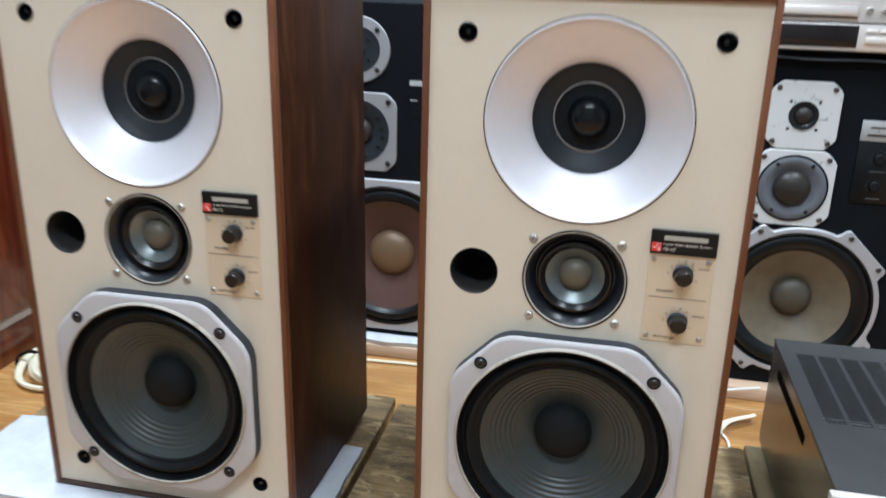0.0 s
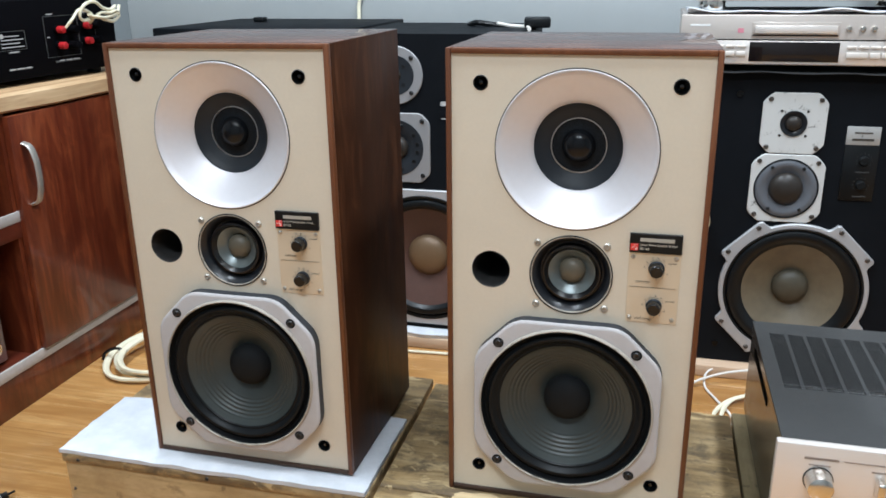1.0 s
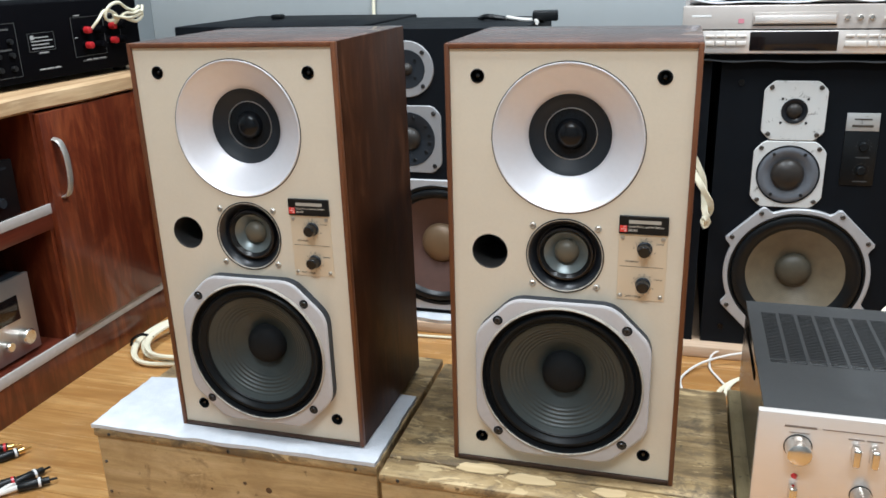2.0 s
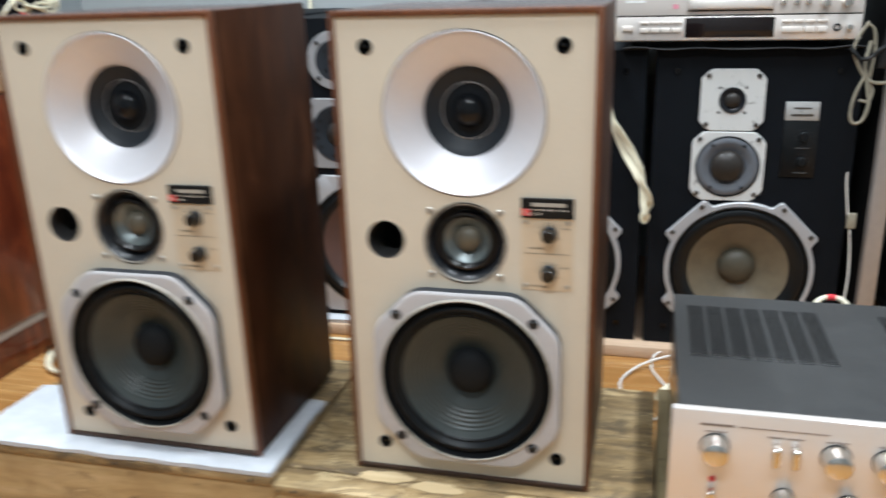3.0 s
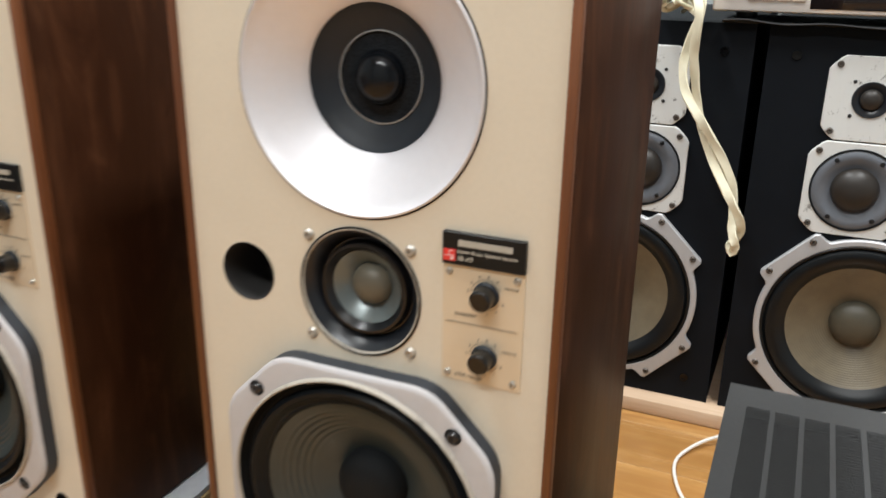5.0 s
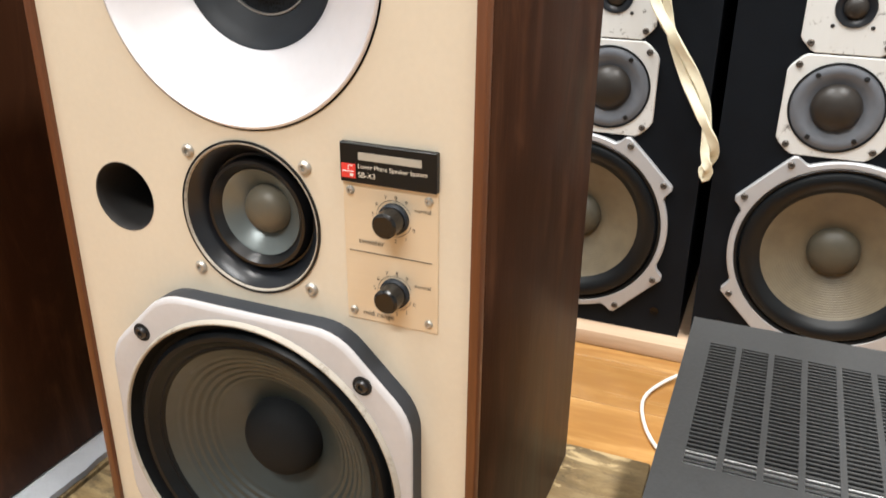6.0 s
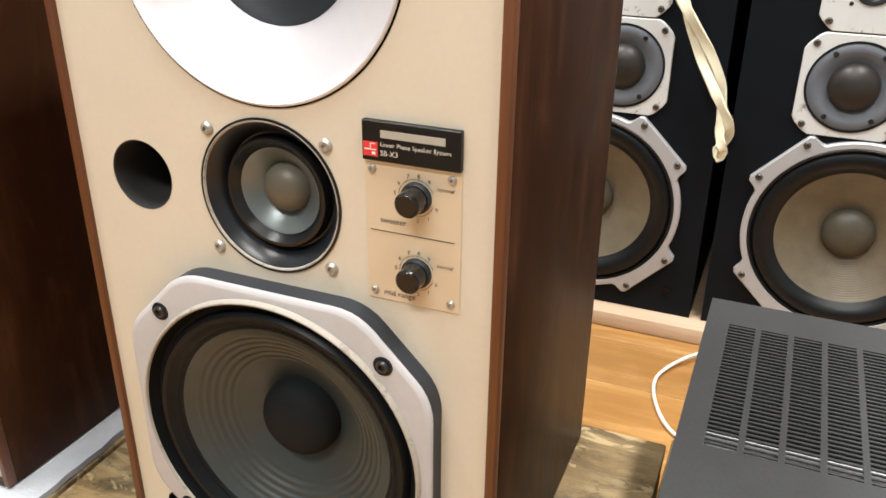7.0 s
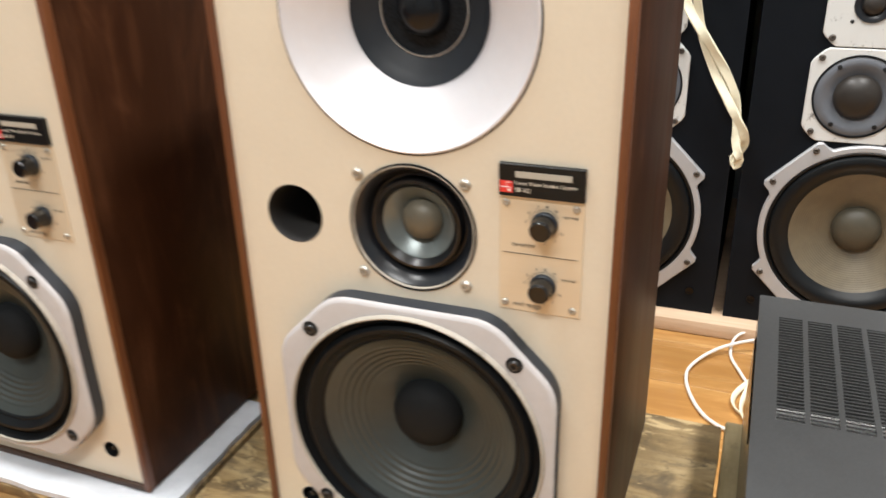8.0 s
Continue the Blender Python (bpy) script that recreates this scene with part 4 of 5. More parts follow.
# ---- the amplifier in front ----
def amplifier():
    x0, dep, z0, z1 = 0.259, 0.372, 0.246, 0.404
    w = 0.500
    am = thing("amplifier", x0, -0.060, 0.232, 0, "silver-fronted stereo amplifier with charcoal vented cover, on a crate", "amplifier")
    b, t = z0 - 0.232, z1 - 0.232
    g0, g1 = 0.146, 0.326  # the vents' front and back
    part("bottom_plate", box(0.0085, w - 0.0085, 0.012, dep, b, b + 0.0055), amp_side, am)
    part("side_cover", box(0.008, 0.0105, 0.010, dep, b + 0.006, t - 0.004), amp_side, am, "charcoal side with a long slot")
    # black strip on the side stands for the slot's dark inside
    part("side_slot", box(0.0070, 0.0078, 0.150, 0.320, t - 0.036, t - 0.024, 0.0003, 1), slot_black, am)
    part("side_cover", box(w - 0.0105, w - 0.008, 0.010, dep, b + 0.006, t - 0.004), amp_side, am)
    part("back_plate", box(0.010, w - 0.010, dep - 0.003, dep, b + 0.006, t - 0.004), amp_black, am)
    # top cover with two groups of vents: strips between rows of narrow slots
    top = part("top_cover", box(0.007, w - 0.007, 0.008, g0 - 0.001, t - 0.004, t - 0.001), amp_black, am, "charcoal painted steel cover")
    part("cover_back", box(0.007, w - 0.007, g1 + 0.001, dep, t - 0.004, t - 0.001), amp_black, top)
    groups = []
    pitch, slot_w = 0.0268, 0.0222
    for start in (0.0265, 0.292):
        groups += [(start + pitch * k, start + pitch * k + slot_w) for k in range(7)]
    edges = [0.007] + [e for g in groups for e in g] + [w - 0.007]
    for a, c in zip(edges[0::2], edges[1::2]):
        part("rib", box(a, c, g0 - 0.001, g1 + 0.001, t - 0.004, t - 0.001), amp_black, top, smooth=0)
    bar = box(0, slot_w, -0.0010, 0.0010, t - 0.0023, t - 0.0012)
    first = part("louvre", bar, amp_black, top, smooth=0)
    first.matrix_basis = pose(groups[0][0] * U, (g0 + 0.003) * U, 0)
    count = 34
    step = (g1 - g0 - 0.004) / (count - 1)
    for gx, (a, c) in enumerate(groups):
        if gx < 8:
            for k in range(count):
                if gx or k:
                    put("louvre", first.data, top, pose(a * U, (g0 + 0.002 + step * k) * U, 0))
        else:
            bm = bmesh.new()
            for k in range(count):
                box(a, c, g0 + 0.002 + step * k - 0.0010, g0 + 0.002 + step * k + 0.0010, t - 0.0023, t - 0.0012, bm=bm)
            tagged(part("louvre_rows", bm, amp_black, top, smooth=0), kind="stuff")
    # blackened so that the vents look dark inside
    part("chassis", box(0.014, w - 0.014, 0.03, dep - 0.01, b + 0.02, t - 0.030), slot_black, am)
    # bracket seen through the vents, its bright glint painted on
    part("inner_bracket", box(0.020, 0.300, g0 + 0.012, g0 + 0.017, t - 0.016, t - 0.0030), glint_white, am)
    # front
    fr = part("front_panel", box(0.0, w, -0.006, 0.006, b, t + 0.001, 0.0012), champagne, am, "champagne brushed aluminium front")

    def knob(x, z, r, deep=0.024):
        k = part("knob", rings([(0, -0.0082 - deep), (r * 0.45, -0.0076 - deep), (r * 0.80, -0.006 - deep), (r * 0.88, -0.005 - deep), (r * 0.92, -0.004 - deep * 0.4), (r, -0.0085), (r, -0.0055)], x, z, 48), chrome, fr, "polished metal knob")
        part("collar", rings([(r * 1.04, -0.0062), (r * 1.04, -0.0078), (r * 0.95, -0.0078)], x, z, 40), black_plastic, k)

    for kx in (0.050, 0.181, 0.235, 0.289, 0.410):
        knob(kx, t - 0.044, 0.0165 if kx != 0.410 else 0.028)
    for kx in (0.130, 0.200):
        knob(kx, t - 0.104, 0.013)
    for sx in (0.116, 0.137):
        lever = part("lever_switch", box(sx - 0.0045, sx + 0.0045, -0.026, -0.006, t - 0.055, t - 0.030, 0.003, 3), chrome, fr, "polished lever switch")
        part("print_bar", box(sx - 0.009, sx + 0.009, -0.0066, -0.006, t - 0.0265, t - 0.0248), print_brown, fr, smooth=0)
    switch = part("power_switch", box(0.044, 0.054, -0.024, -0.006, t - 0.122, t - 0.096, 0.003, 3), chrome, fr, "polished power switch")
    part("lamp", rings([(0, -0.0092), (0.003, -0.0088), (0.004, -0.006)], 0.050, t - 0.088, 16), red_plastic, fr, "small red lamp")
    part("print_bar", box(0.032, 0.070, -0.0066, -0.006, t - 0.0176, t - 0.0146), print_brown, fr, smooth=0)
    part("print_bar", box(0.076, 0.172, -0.0066, -0.006, t - 0.0168, t - 0.0156), print_brown, fr, smooth=0)
    for px in (0.038, 0.169, 0.223, 0.277):
        part("print_bar", box(px, px + 0.024, -0.0066, -0.006, t - 0.0255, t - 0.0242), print_brown, fr, smooth=0)
    for fx in (0.05, w - 0.05):
        for fy in (0.05, dep - 0.05):
            bm = rod((fx, fy, 0.0), (fx, fy, b), 0.020, 20, 0.002)
            part("foot", bm, black_plastic, am)
    return am


amplifier()


# ---- on top of the black loudspeakers ----
def disc_player():
    x0, x1, z1 = 0.132, 0.628, 0.104
    k_tall = 1.12

    def tall(a, b, c, d, low, high, *rest):
        return box(a, b, c, d, low * k_tall, high * k_tall, *rest)

    w = x1 - x0
    pl = thing("disc_player", x0, 0.945, 0.733, 0, "champagne silver disc player on a black loudspeaker", "disc player")
    part("case", tall(0.004, w - 0.004, 0.012, 0.33, 0.012, z1, 0.002), champagne_flat, pl)
    fr = part("front_panel", tall(0, w, -0.004, 0.012, 0.010, z1, 0.003), champagne_flat, pl, "champagne front panel")
    tray = part("tray_frame", tall(0.148, 0.322, -0.006, -0.004, 0.062, 0.0905, 0.0012), champagne_flat, fr)
    part("tray", tall(0.153, 0.317, -0.0095, -0.006, 0.069, 0.0845, 0.002), champagne, tray, "disc tray front")
    part("step", tall(0.003, w - 0.003, -0.0065, -0.004, 0.012, 0.0555, 0.0012), champagne, fr, "brushed lower panel")
    part("recess_line", tall(0.003, w - 0.003, -0.0044, -0.0038, 0.0562, 0.0586), slot_black, fr, smooth=0)
    part("recess_line", tall(0.150, 0.320, -0.0066, -0.0058, 0.0645, 0.0672), slot_black, fr, smooth=0)
    part("display", tall(0.146, 0.326, -0.0078, -0.0065, 0.017, 0.0535, 0.0006), display_glass, fr, "dark display window")
    for k in range(4):
        for row, zz, hh in ((0, 0.043, 0.0045), (1, 0.027, 0.0085)):
            part("button", tall(0.052 + 0.0225 * k, 0.071 + 0.0225 * k, -0.0105, -0.0065, zz, zz + hh, 0.0012), pale_button, fr)
            if row == 0 or k != 1:
                wide_one = 0.042 if row and not k else 0.019
                part("button", tall(0.340 + 0.0230 * k, 0.340 + 0.0230 * k + wide_one, -0.0105, -0.0065, zz - 0.002 * row, zz + hh, 0.0012), pale_button, fr)
    part("power_button", tall(0.016, 0.038, -0.0105, -0.0065, 0.030, 0.0400, 0.0015), pale_button, fr)
    for bx in (0.340, 0.366, 0.388):
        part("button", rings([(0, -0.010), (0.0048, -0.0095), (0.0062, -0.007), (0.0062, -0.004)], bx, 0.079 * k_tall, 20), chrome, fr)
    for bx, r in ((0.421, 0.0085), (0.462, 0.0095)):
        part("knob", rings([(0, -0.020), (r * 0.85, -0.0195), (r, -0.017), (r, -0.004)], bx, 0.077 * k_tall, 28), chrome, fr)
    part("headphone_socket", rings([(0.008, -0.0065), (0.0075, -0.0085), (0.0045, -0.0085), (0.004, 0.0), (0, 0.0)], 0.447, 0.033 * k_tall, 20), black_plastic, fr)
    part("knob", rings([(0, -0.016), (0.006, -0.0155), (0.0065, -0.0065)], 0.470, 0.033 * k_tall, 20), chrome, fr)
    part("brand_strip", tall(0.020, 0.062, -0.0046, -0.004, 0.082, 0.0860, 0.0002, 1), print_white, fr)
    part("sticker", tall(0.119, 0.131, -0.0046, -0.004, 0.070, 0.0785), pink_paper, fr, "small pink-red sticker", 0)
    for fx in (0.05, w - 0.05):
        for fy in (0.05, 0.28):
            part("foot", rod((fx, fy, -0.001), (fx, fy, 0.0134), 0.017, 20, 0.001), black_plastic, pl)
    return pl


disc_player()


def crumpled_sheet(name, x0, x1, y, z, amp, material, thick, label, category, phase):
    """A thin protective sheet whose front edge waves."""
    bm = bmesh.new()
    rows = []
    for i in range(61):
        u = i / 60
        x = x0 + (x1 - x0) * u
        e = amp * (0.5 + 0.5 * math.sin(u * 21 + phase)) * (0.6 + 0.4 * math.sin(u * 8 + phase))
        rows.append([bm.verts.new((x, y + 0.25, z)), bm.verts.new((x, y + 0.02, z + 0.0005)), bm.verts.new((x, y, z + e)), bm.verts.new((x, y - 0.004, z + e - thick * 0.5)), bm.verts.new((x, y, z + e - thick)), bm.verts.new((x, y + 0.02, z - thick + 0.0005)), bm.verts.new((x, y + 0.25, z - thick))])
    for a, b in zip(rows, rows[1:]):
        for k in range(7):
            bm.faces.new((a[k], b[k], b[(k + 1) % 7], a[(k + 1) % 7]))
    bm.faces.new(rows[0])
    bm.faces.new(rows[-1])
    tagged(part(name, bm, material, None, label, 60), label, category)


crumpled_sheet("protective_sheet", 0.150, 0.640, 0.936, 0.7285, 0.006, black_matt, 0.003, "crumpled dark plastic sheet under the disc player", "plastic sheet", 0.5)
crumpled_sheet("foam_sheet", 0.145, 0.660, 0.946, 0.8560, 0.010, white_foam, 0.004, "wavy white packing sheet on top of the disc player", "foam sheet", 2.0)

deck = thing("black_deck", 0.165, 0.965, 0.8570, 0, "black audio component with a silver front standing on the disc player", "audio component")
part("case", box(0, 0.47, 0, 0.30, 0.022, 0.150, 0.002), black_plastic, deck)
part("front_panel", box(-0.004, 0.474, -0.008, 0, 0.020, 0.152, 0.002), champagne_flat, deck, "silver front panel")
for fx in (0.035, 0.435):
    for fy in (0.02, 0.26):
        part("foot", rod((fx, fy, 0.0), (fx, fy, 0.022), 0.024, 28, 0.002), chrome, deck, "shiny round foot")


# ---- cables ----
def cable(name, lines, r, material, label, flat=1.0, twist=0.0, group=""):
    ob = thing(name, 0, 0, 0, 0, label, "cable", group)
    for k, line in enumerate(lines):
        part("strand" if len(lines) > 1 else "sheath", cord(line, r, flat, twist), material, ob)
    return ob


def ribbon(points, half, thick, wobble, bm):
    """A flat lead whose broad side keeps turning a little about the way it hangs."""
    line = smooth_line(points, 3)
    loops = []
    for n, p in enumerate(line):
        d = (line[min(n + 1, len(line) - 1)] - line[max(n - 1, 0)]).normalized()
        side = d.cross(Vector((0, 1, 0)))
        side = side.normalized() if side.length > 1e-4 else Vector((1, 0, 0))
        a = wobble * math.sin(n * 0.16)
        side = side * math.cos(a) + side.cross(d) * math.sin(a)
        top = side.cross(d)
        loops.append([bm.verts.new(p + side * x * half + top * y * thick) for x, y in ((-1, 0), (-0.86, 0.8), (-0.3, 0.9), (0, 0.45), (0.3, 0.9), (0.86, 0.8), (1, 0), (0.86, -0.8), (0, -0.6), (-0.86, -0.8))])
    for one, two in zip(loops, loops[1:]):
        for k in range(10):
            bm.faces.new((one[k], one[(k + 1) % 10], two[(k + 1) % 10], two[k]))
    bm.faces.new(loops[0])
    bm.faces.new(loops[-1])
    return bm


def hanging_ribbon(line, width, turns, half, thick, label):
    """A doubled ribbon cord: down, round the loop at its foot and up again, the two runs twisted about each other."""
    ob = thing("speaker_cord", 0, 0, 0, 0, label, "cable")
    middle = smooth_line(line, 9)
    last = len(middle) - 1
    runs = []
    for s in (0, 1):
        run = []
        for n, p in enumerate(middle):
            u = n / last
            a = turns * 2 * math.pi * u ** 1.25 + math.pi * s + 0.7
            wid = width * min(1.0, 0.45 + u * 1.5) * (1.0 - 0.50 * u ** 2)
            run.append(p + Vector((wid * math.cos(a), 0.010 * math.sin(a), 0.0)))
        runs.append(run)
    foot = (runs[0][-1] + runs[1][-1]) / 2 + Vector((0, 0, -0.012))
    whole = runs[0] + [foot] + runs[1][::-1]
    part("sheath", ribbon(whole, half, thick, 0.5, bmesh.new()), cream_cable, ob)
    return ob


hanging_ribbon([(0.100, 0.925, 0.800), (0.118, 0.905, 0.745), (0.108, 0.915, 0.672), (0.118, 0.920, 0.609), (0.149, 0.922, 0.546), (0.192, 0.925, 0.465), (0.213, 0.925, 0.410), (0.217, 0.928, 0.375), (0.214, 0.930, 0.354)], 0.0108, 1.8, 0.0078, 0.0030, "twisted cream ribbon cord hanging from the disc player")

tangle = thing("cable_tangle", 0.085, 0.955, 0.726, 0, "bundle of cream cord lying beside the disc player", "cable")
for k in range(6):
    pts = []
    for n in range(15):
        a = n * 0.9 + k
        pts.append((0.030 * math.sin(a * 1.1 + k) - 0.006, 0.030 * math.cos(a + 2 * k), 0.012 + 0.054 * abs(math.sin(n * 0.37 + k * 0.8))))
    part("strand", cord(pts, 0.0052, 0.6, 300, 8, 5), cream_cable, tangle)

cable("mains_cable", [[(0.420, 0.930, 0.026), (0.335, 0.938, 0.026), (0.262, 0.915, 0.020), (0.248, 0.862, 0.006), (0.270, 0.795, 0.006), (0.298, 0.725, 0.006), (0.300, 0.650, 0.006), (0.340, 0.580, 0.006)]], 0.0027, white_cable, "thin white mains cable lying on the oak floor")
cable("mains_cable", [[(0.380, 0.905, 0.040), (0.300, 0.890, 0.030), (0.230, 0.862, 0.014), (0.187, 0.803, 0.006), (0.181, 0.747, 0.006), (0.204, 0.675, 0.006), (0.240, 0.630, 0.006), (0.310, 0.600, 0.006)]], 0.0030, white_cable, "white mains cable looping over the oak floor")
cable("speaker_cord", [[(0.360, 0.830, 0.012), (0.300, 0.790, 0.010), (0.262, 0.720, 0.008), (0.275, 0.670, 0.008), (0.330, 0.650, 0.008), (0.40, 0.66, 0.008)], [(0.360, 0.815, 0.022), (0.300, 0.770, 0.020), (0.275, 0.700, 0.010), (0.290, 0.640, 0.008), (0.36, 0.62, 0.008)]], 0.0048, cream_cable, "cream ribbon cable lying behind the amplifier", 0.4, 90)
cable("speaker_cord", [[(-0.70, 0.880, 0.005), (-0.49, 0.884, 0.005), (-0.37, 0.890, 0.005), (-0.20, 0.880, 0.005)]], 0.0038, cream_cable, "thin cream cable along the floor")
coil = [[(-1.05, 0.93, 0.012), (-1.205, 0.832, 0.012), (-1.232, 0.706, 0.014), (-1.196, 0.605, 0.012), (-1.130, 0.562, 0.010), (-1.02, 0.585, 0.010), (-0.90, 0.62, 0.010)],
        [(-1.00, 0.90, 0.014), (-1.160, 0.800, 0.026), (-1.195, 0.690, 0.026), (-1.165, 0.610, 0.022), (-1.090, 0.580, 0.018), (-0.92, 0.640, 0.010)]]
coil.append([(x + 0.018, y - 0.012, z + 0.013) for x, y, z in coil[1]])
coil_cord = cable("speaker_cord", coil, 0.0088, cream_cable, "coil of cream cable on the floor by the cabinet", 0.7, 60)
part("tie", cord([(-1.236, 0.648, 0.010), (-1.226, 0.650, 0.030), (-1.196, 0.652, 0.044), (-1.168, 0.655, 0.036)], 0.0040), black_plastic, coil_cord, "black cable tie")


def plug_lead(x, y, z, angle, band, tip, label):
    """A phono lead: sleeve, band, tip and a stretch of cable."""
    ob = thing("phono_lead", x, y, z, angle, label, "cable", "phono leads")
    part("sleeve", rod((-0.045, 0, 0), (0.0, 0, 0), 0.0095, 18, 0.002), black_plastic, ob)
    part("band", rod((-0.008, 0, 0), (-0.003, 0, 0), 0.0099, 18), band, ob)
    part("shell", rod((0, 0, 0), (0.012, 0, 0), 0.0070, 16), tip, ob)
    part("contact", rod((0.012, 0, 0), (0.026, 0, 0), 0.0022, 10), tip, ob)
    part("sheath", cord([(-0.045, 0, 0), (-0.09, -0.006, -0.003), (-0.15, -0.030, -0.003), (-0.24, -0.09, -0.003)], 0.0055), white_cable, ob)
    return ob


plug_lead(-1.150, 0.140, 0.010, 55, print_white, gold_metal, "phono plug with gold tip on the floor")
plug_lead(-1.185, 0.150, 0.010, 38, red_plastic, gold_metal, "red-banded phono plug on the floor")
plug_lead(-1.055, 0.085, 0.010, 66, print_white, black_plastic, "black phono plug on the floor")
plug_lead(-1.020, 0.060, 0.012, 40, print_white, black_plastic, "black phono plug on the floor")
plug_lead(-1.075, 0.050, 0.012, 48, red_plastic, black_plastic, "red-banded phono plug on the floor")

# on the far cabinets
cable("black_lead", [[(-0.42, 1.30, 0.806), (-0.385, 1.24, 0.814), (-0.33, 1.25, 0.806), (-0.27, 1.22, 0.806), (-0.22, 1.20, 0.806)]], 0.0075, black_plastic, "black lead on the blue-black loudspeaker")
cable("white_lead", [[(-0.33, 1.24, 0.812), (-0.29, 1.21, 0.808), (-0.25, 1.20, 0.806), (-0.235, 1.16, 0.805), (-0.228, 1.12, 0.804)]], 0.0048, white_cable, "white lead on the blue-black loudspeaker")
box_thing = thing("black_adapter", -0.222, 1.22, 0.8035, 8, "small black power adapter on a loudspeaker", "power adapter")
part("case", box(-0.034, 0.034, -0.03, 0.03, 0, 0.026, 0.005), black_plastic, box_thing)
cable("wall_lead", [[(-0.84, 1.575, 0.800), (-0.84, 1.588, 0.86), (-0.81, 1.592, 0.93), (-0.77, 1.598, 1.10), (-0.77, 1.598, 1.60)]], 0.006, cream_cable, "thin beige lead hanging down the wall")


# ---- the rack at the side ----
def rack():
    rk = thing("metal_rack", 0.700, 0.93, 0.0, 0, "scuffed silver metal rack with cables", "rack")
    part("post", box(-0.014, 0.020, 0.0, 0.030, 0.0, 1.30, 0.003), steel_post, rk)
    part("post", box(0.42, 0.47, 0.0, 0.030, 0.0, 1.30, 0.003), steel_post, rk)
    part("post", box(0.012, 0.062, 0.45, 0.48, 0.0, 1.30, 0.003), steel_post, rk)
    part("post", box(0.42, 0.47, 0.45, 0.48, 0.0, 1.30, 0.003), steel_post, rk)
    for z in (0.12, 0.62, 1.20):
        part("shelf", box(0.064, 0.418, 0.004, 0.46, z, z + 0.022, 0.002), black_plastic, rk)
    # two added boards hide the pale wall and keep this corner dark
    part("back_panel", box(-0.045, 0.47, 0.484, 0.494, 0.0, 1.30, 0.001), black_matt, rk, "black board added to darken the space behind the rack")
    part("side_panel", box(0.0, 0.010, 0.034, 0.482, 0.0, 1.30, 0.001), black_matt, rk, "black board added to darken the rack's side")
    part("clip", rod((-0.034, -0.030, 0.690), (-0.020, -0.026, 0.790), 0.0125, 18, 0.004), steel_dark, rk, "dull metal clip")
    part("clip", box(-0.040, 0.066, -0.022, -0.004, 0.700, 0.722, 0.003), steel_dark, rk, "dull metal clip")
    part("clip", rod((-0.016, -0.030, 0.715), (0.030, -0.020, 0.760), 0.0085, 16, 0.003), steel_dark, rk, "dull metal clip")
    return rk


rack()
for k, z in enumerate((0.1425, 0.6425)):
    dv = thing("black_receiver", 0.772, 0.945, z, 0, "dark audio component on the metal rack", "audio component", "rack components")
    part("case", box(0, 0.335, 0.01, 0.40, 0.012, 0.170, 0.003), black_plastic, dv)
    part("front_panel", box(-0.002, 0.337, -0.002, 0.01, 0.010, 0.172, 0.003), grey_plastic, dv)
    for fx in (0.04, 0.29):
        part("foot", rod((fx, 0.1, 0.0), (fx, 0.1, 0.012), 0.015, 16), black_plastic, dv)
loops = [
    [(0.632, 0.905, 0.783), (0.613, 0.905, 0.748), (0.612, 0.905, 0.717), (0.640, 0.905, 0.669), (0.676, 0.905, 0.662), (0.706, 0.905, 0.681)],
    [(0.636, 0.900, 0.680), (0.620, 0.900, 0.636), (0.616, 0.900, 0.597), (0.624, 0.900, 0.579), (0.640, 0.900, 0.586), (0.648, 0.900, 0.620), (0.640, 0.902, 0.663), (0.634, 0.905, 0.700), (0.640, 0.908, 0.745)],
    [(0.628, 0.912, 0.779), (0.644, 0.912, 0.766), (0.650, 0.912, 0.722), (0.646, 0.910, 0.668), (0.654, 0.908, 0.644), (0.648, 0.906, 0.624), (0.630, 0.906, 0.626)],
]
# the cord's shade is in its colour
cable("hanging_cord", loops, 0.0036, shaded_cream, "loops of cream cord on the metal rack, shade painted in", 0.8, 120)
cable("black_lead", [[(0.602, 0.900, 0.732), (0.610, 0.894, 0.722), (0.622, 0.892, 0.710), (0.641, 0.892, 0.714), (0.659, 0.892, 0.732), (0.700, 0.900, 0.752)]], 0.0042, black_plastic, "black lead tied to the metal rack")
cable("white_lead", [[(0.6305, 0.925, 0.470), (0.6320, 0.925, 0.442), (0.6400, 0.925, 0.389), (0.6495, 0.925, 0.341), (0.6570, 0.925, 0.267), (0.6570, 0.920, 0.216), (0.6520, 0.915, 0.150), (0.6480, 0.900, 0.040), (0.6480, 0.890, 0.012)]], 0.0019, white_cable, "white lead hanging between loudspeaker and rack")
tag = thing("inline_switch", 0.6505, 0.926, 0.363, 0, "small white inline switch on a lead", "switch")
part("body", box(-0.009, 0.009, -0.005, 0.005, -0.017, 0.017, 0.002), shaded_cream, tag)
ring = thing("banded_cable", 0, 0, 0, 0, "cream cable loop with a red band behind the amplifier", "cable")
part("sheath", cord([(0.470, 0.312, 0.365), (0.480, 0.330, 0.395), (0.501, 0.336, 0.404), (0.523, 0.330, 0.396), (0.535, 0.312, 0.365)], 0.0042), cream_cable, ring)
part("band", cord([(0.495, 0.335, 0.4032), (0.501, 0.336, 0.4040), (0.508, 0.335, 0.4030)], 0.0050), red_plastic, ring, "red band")


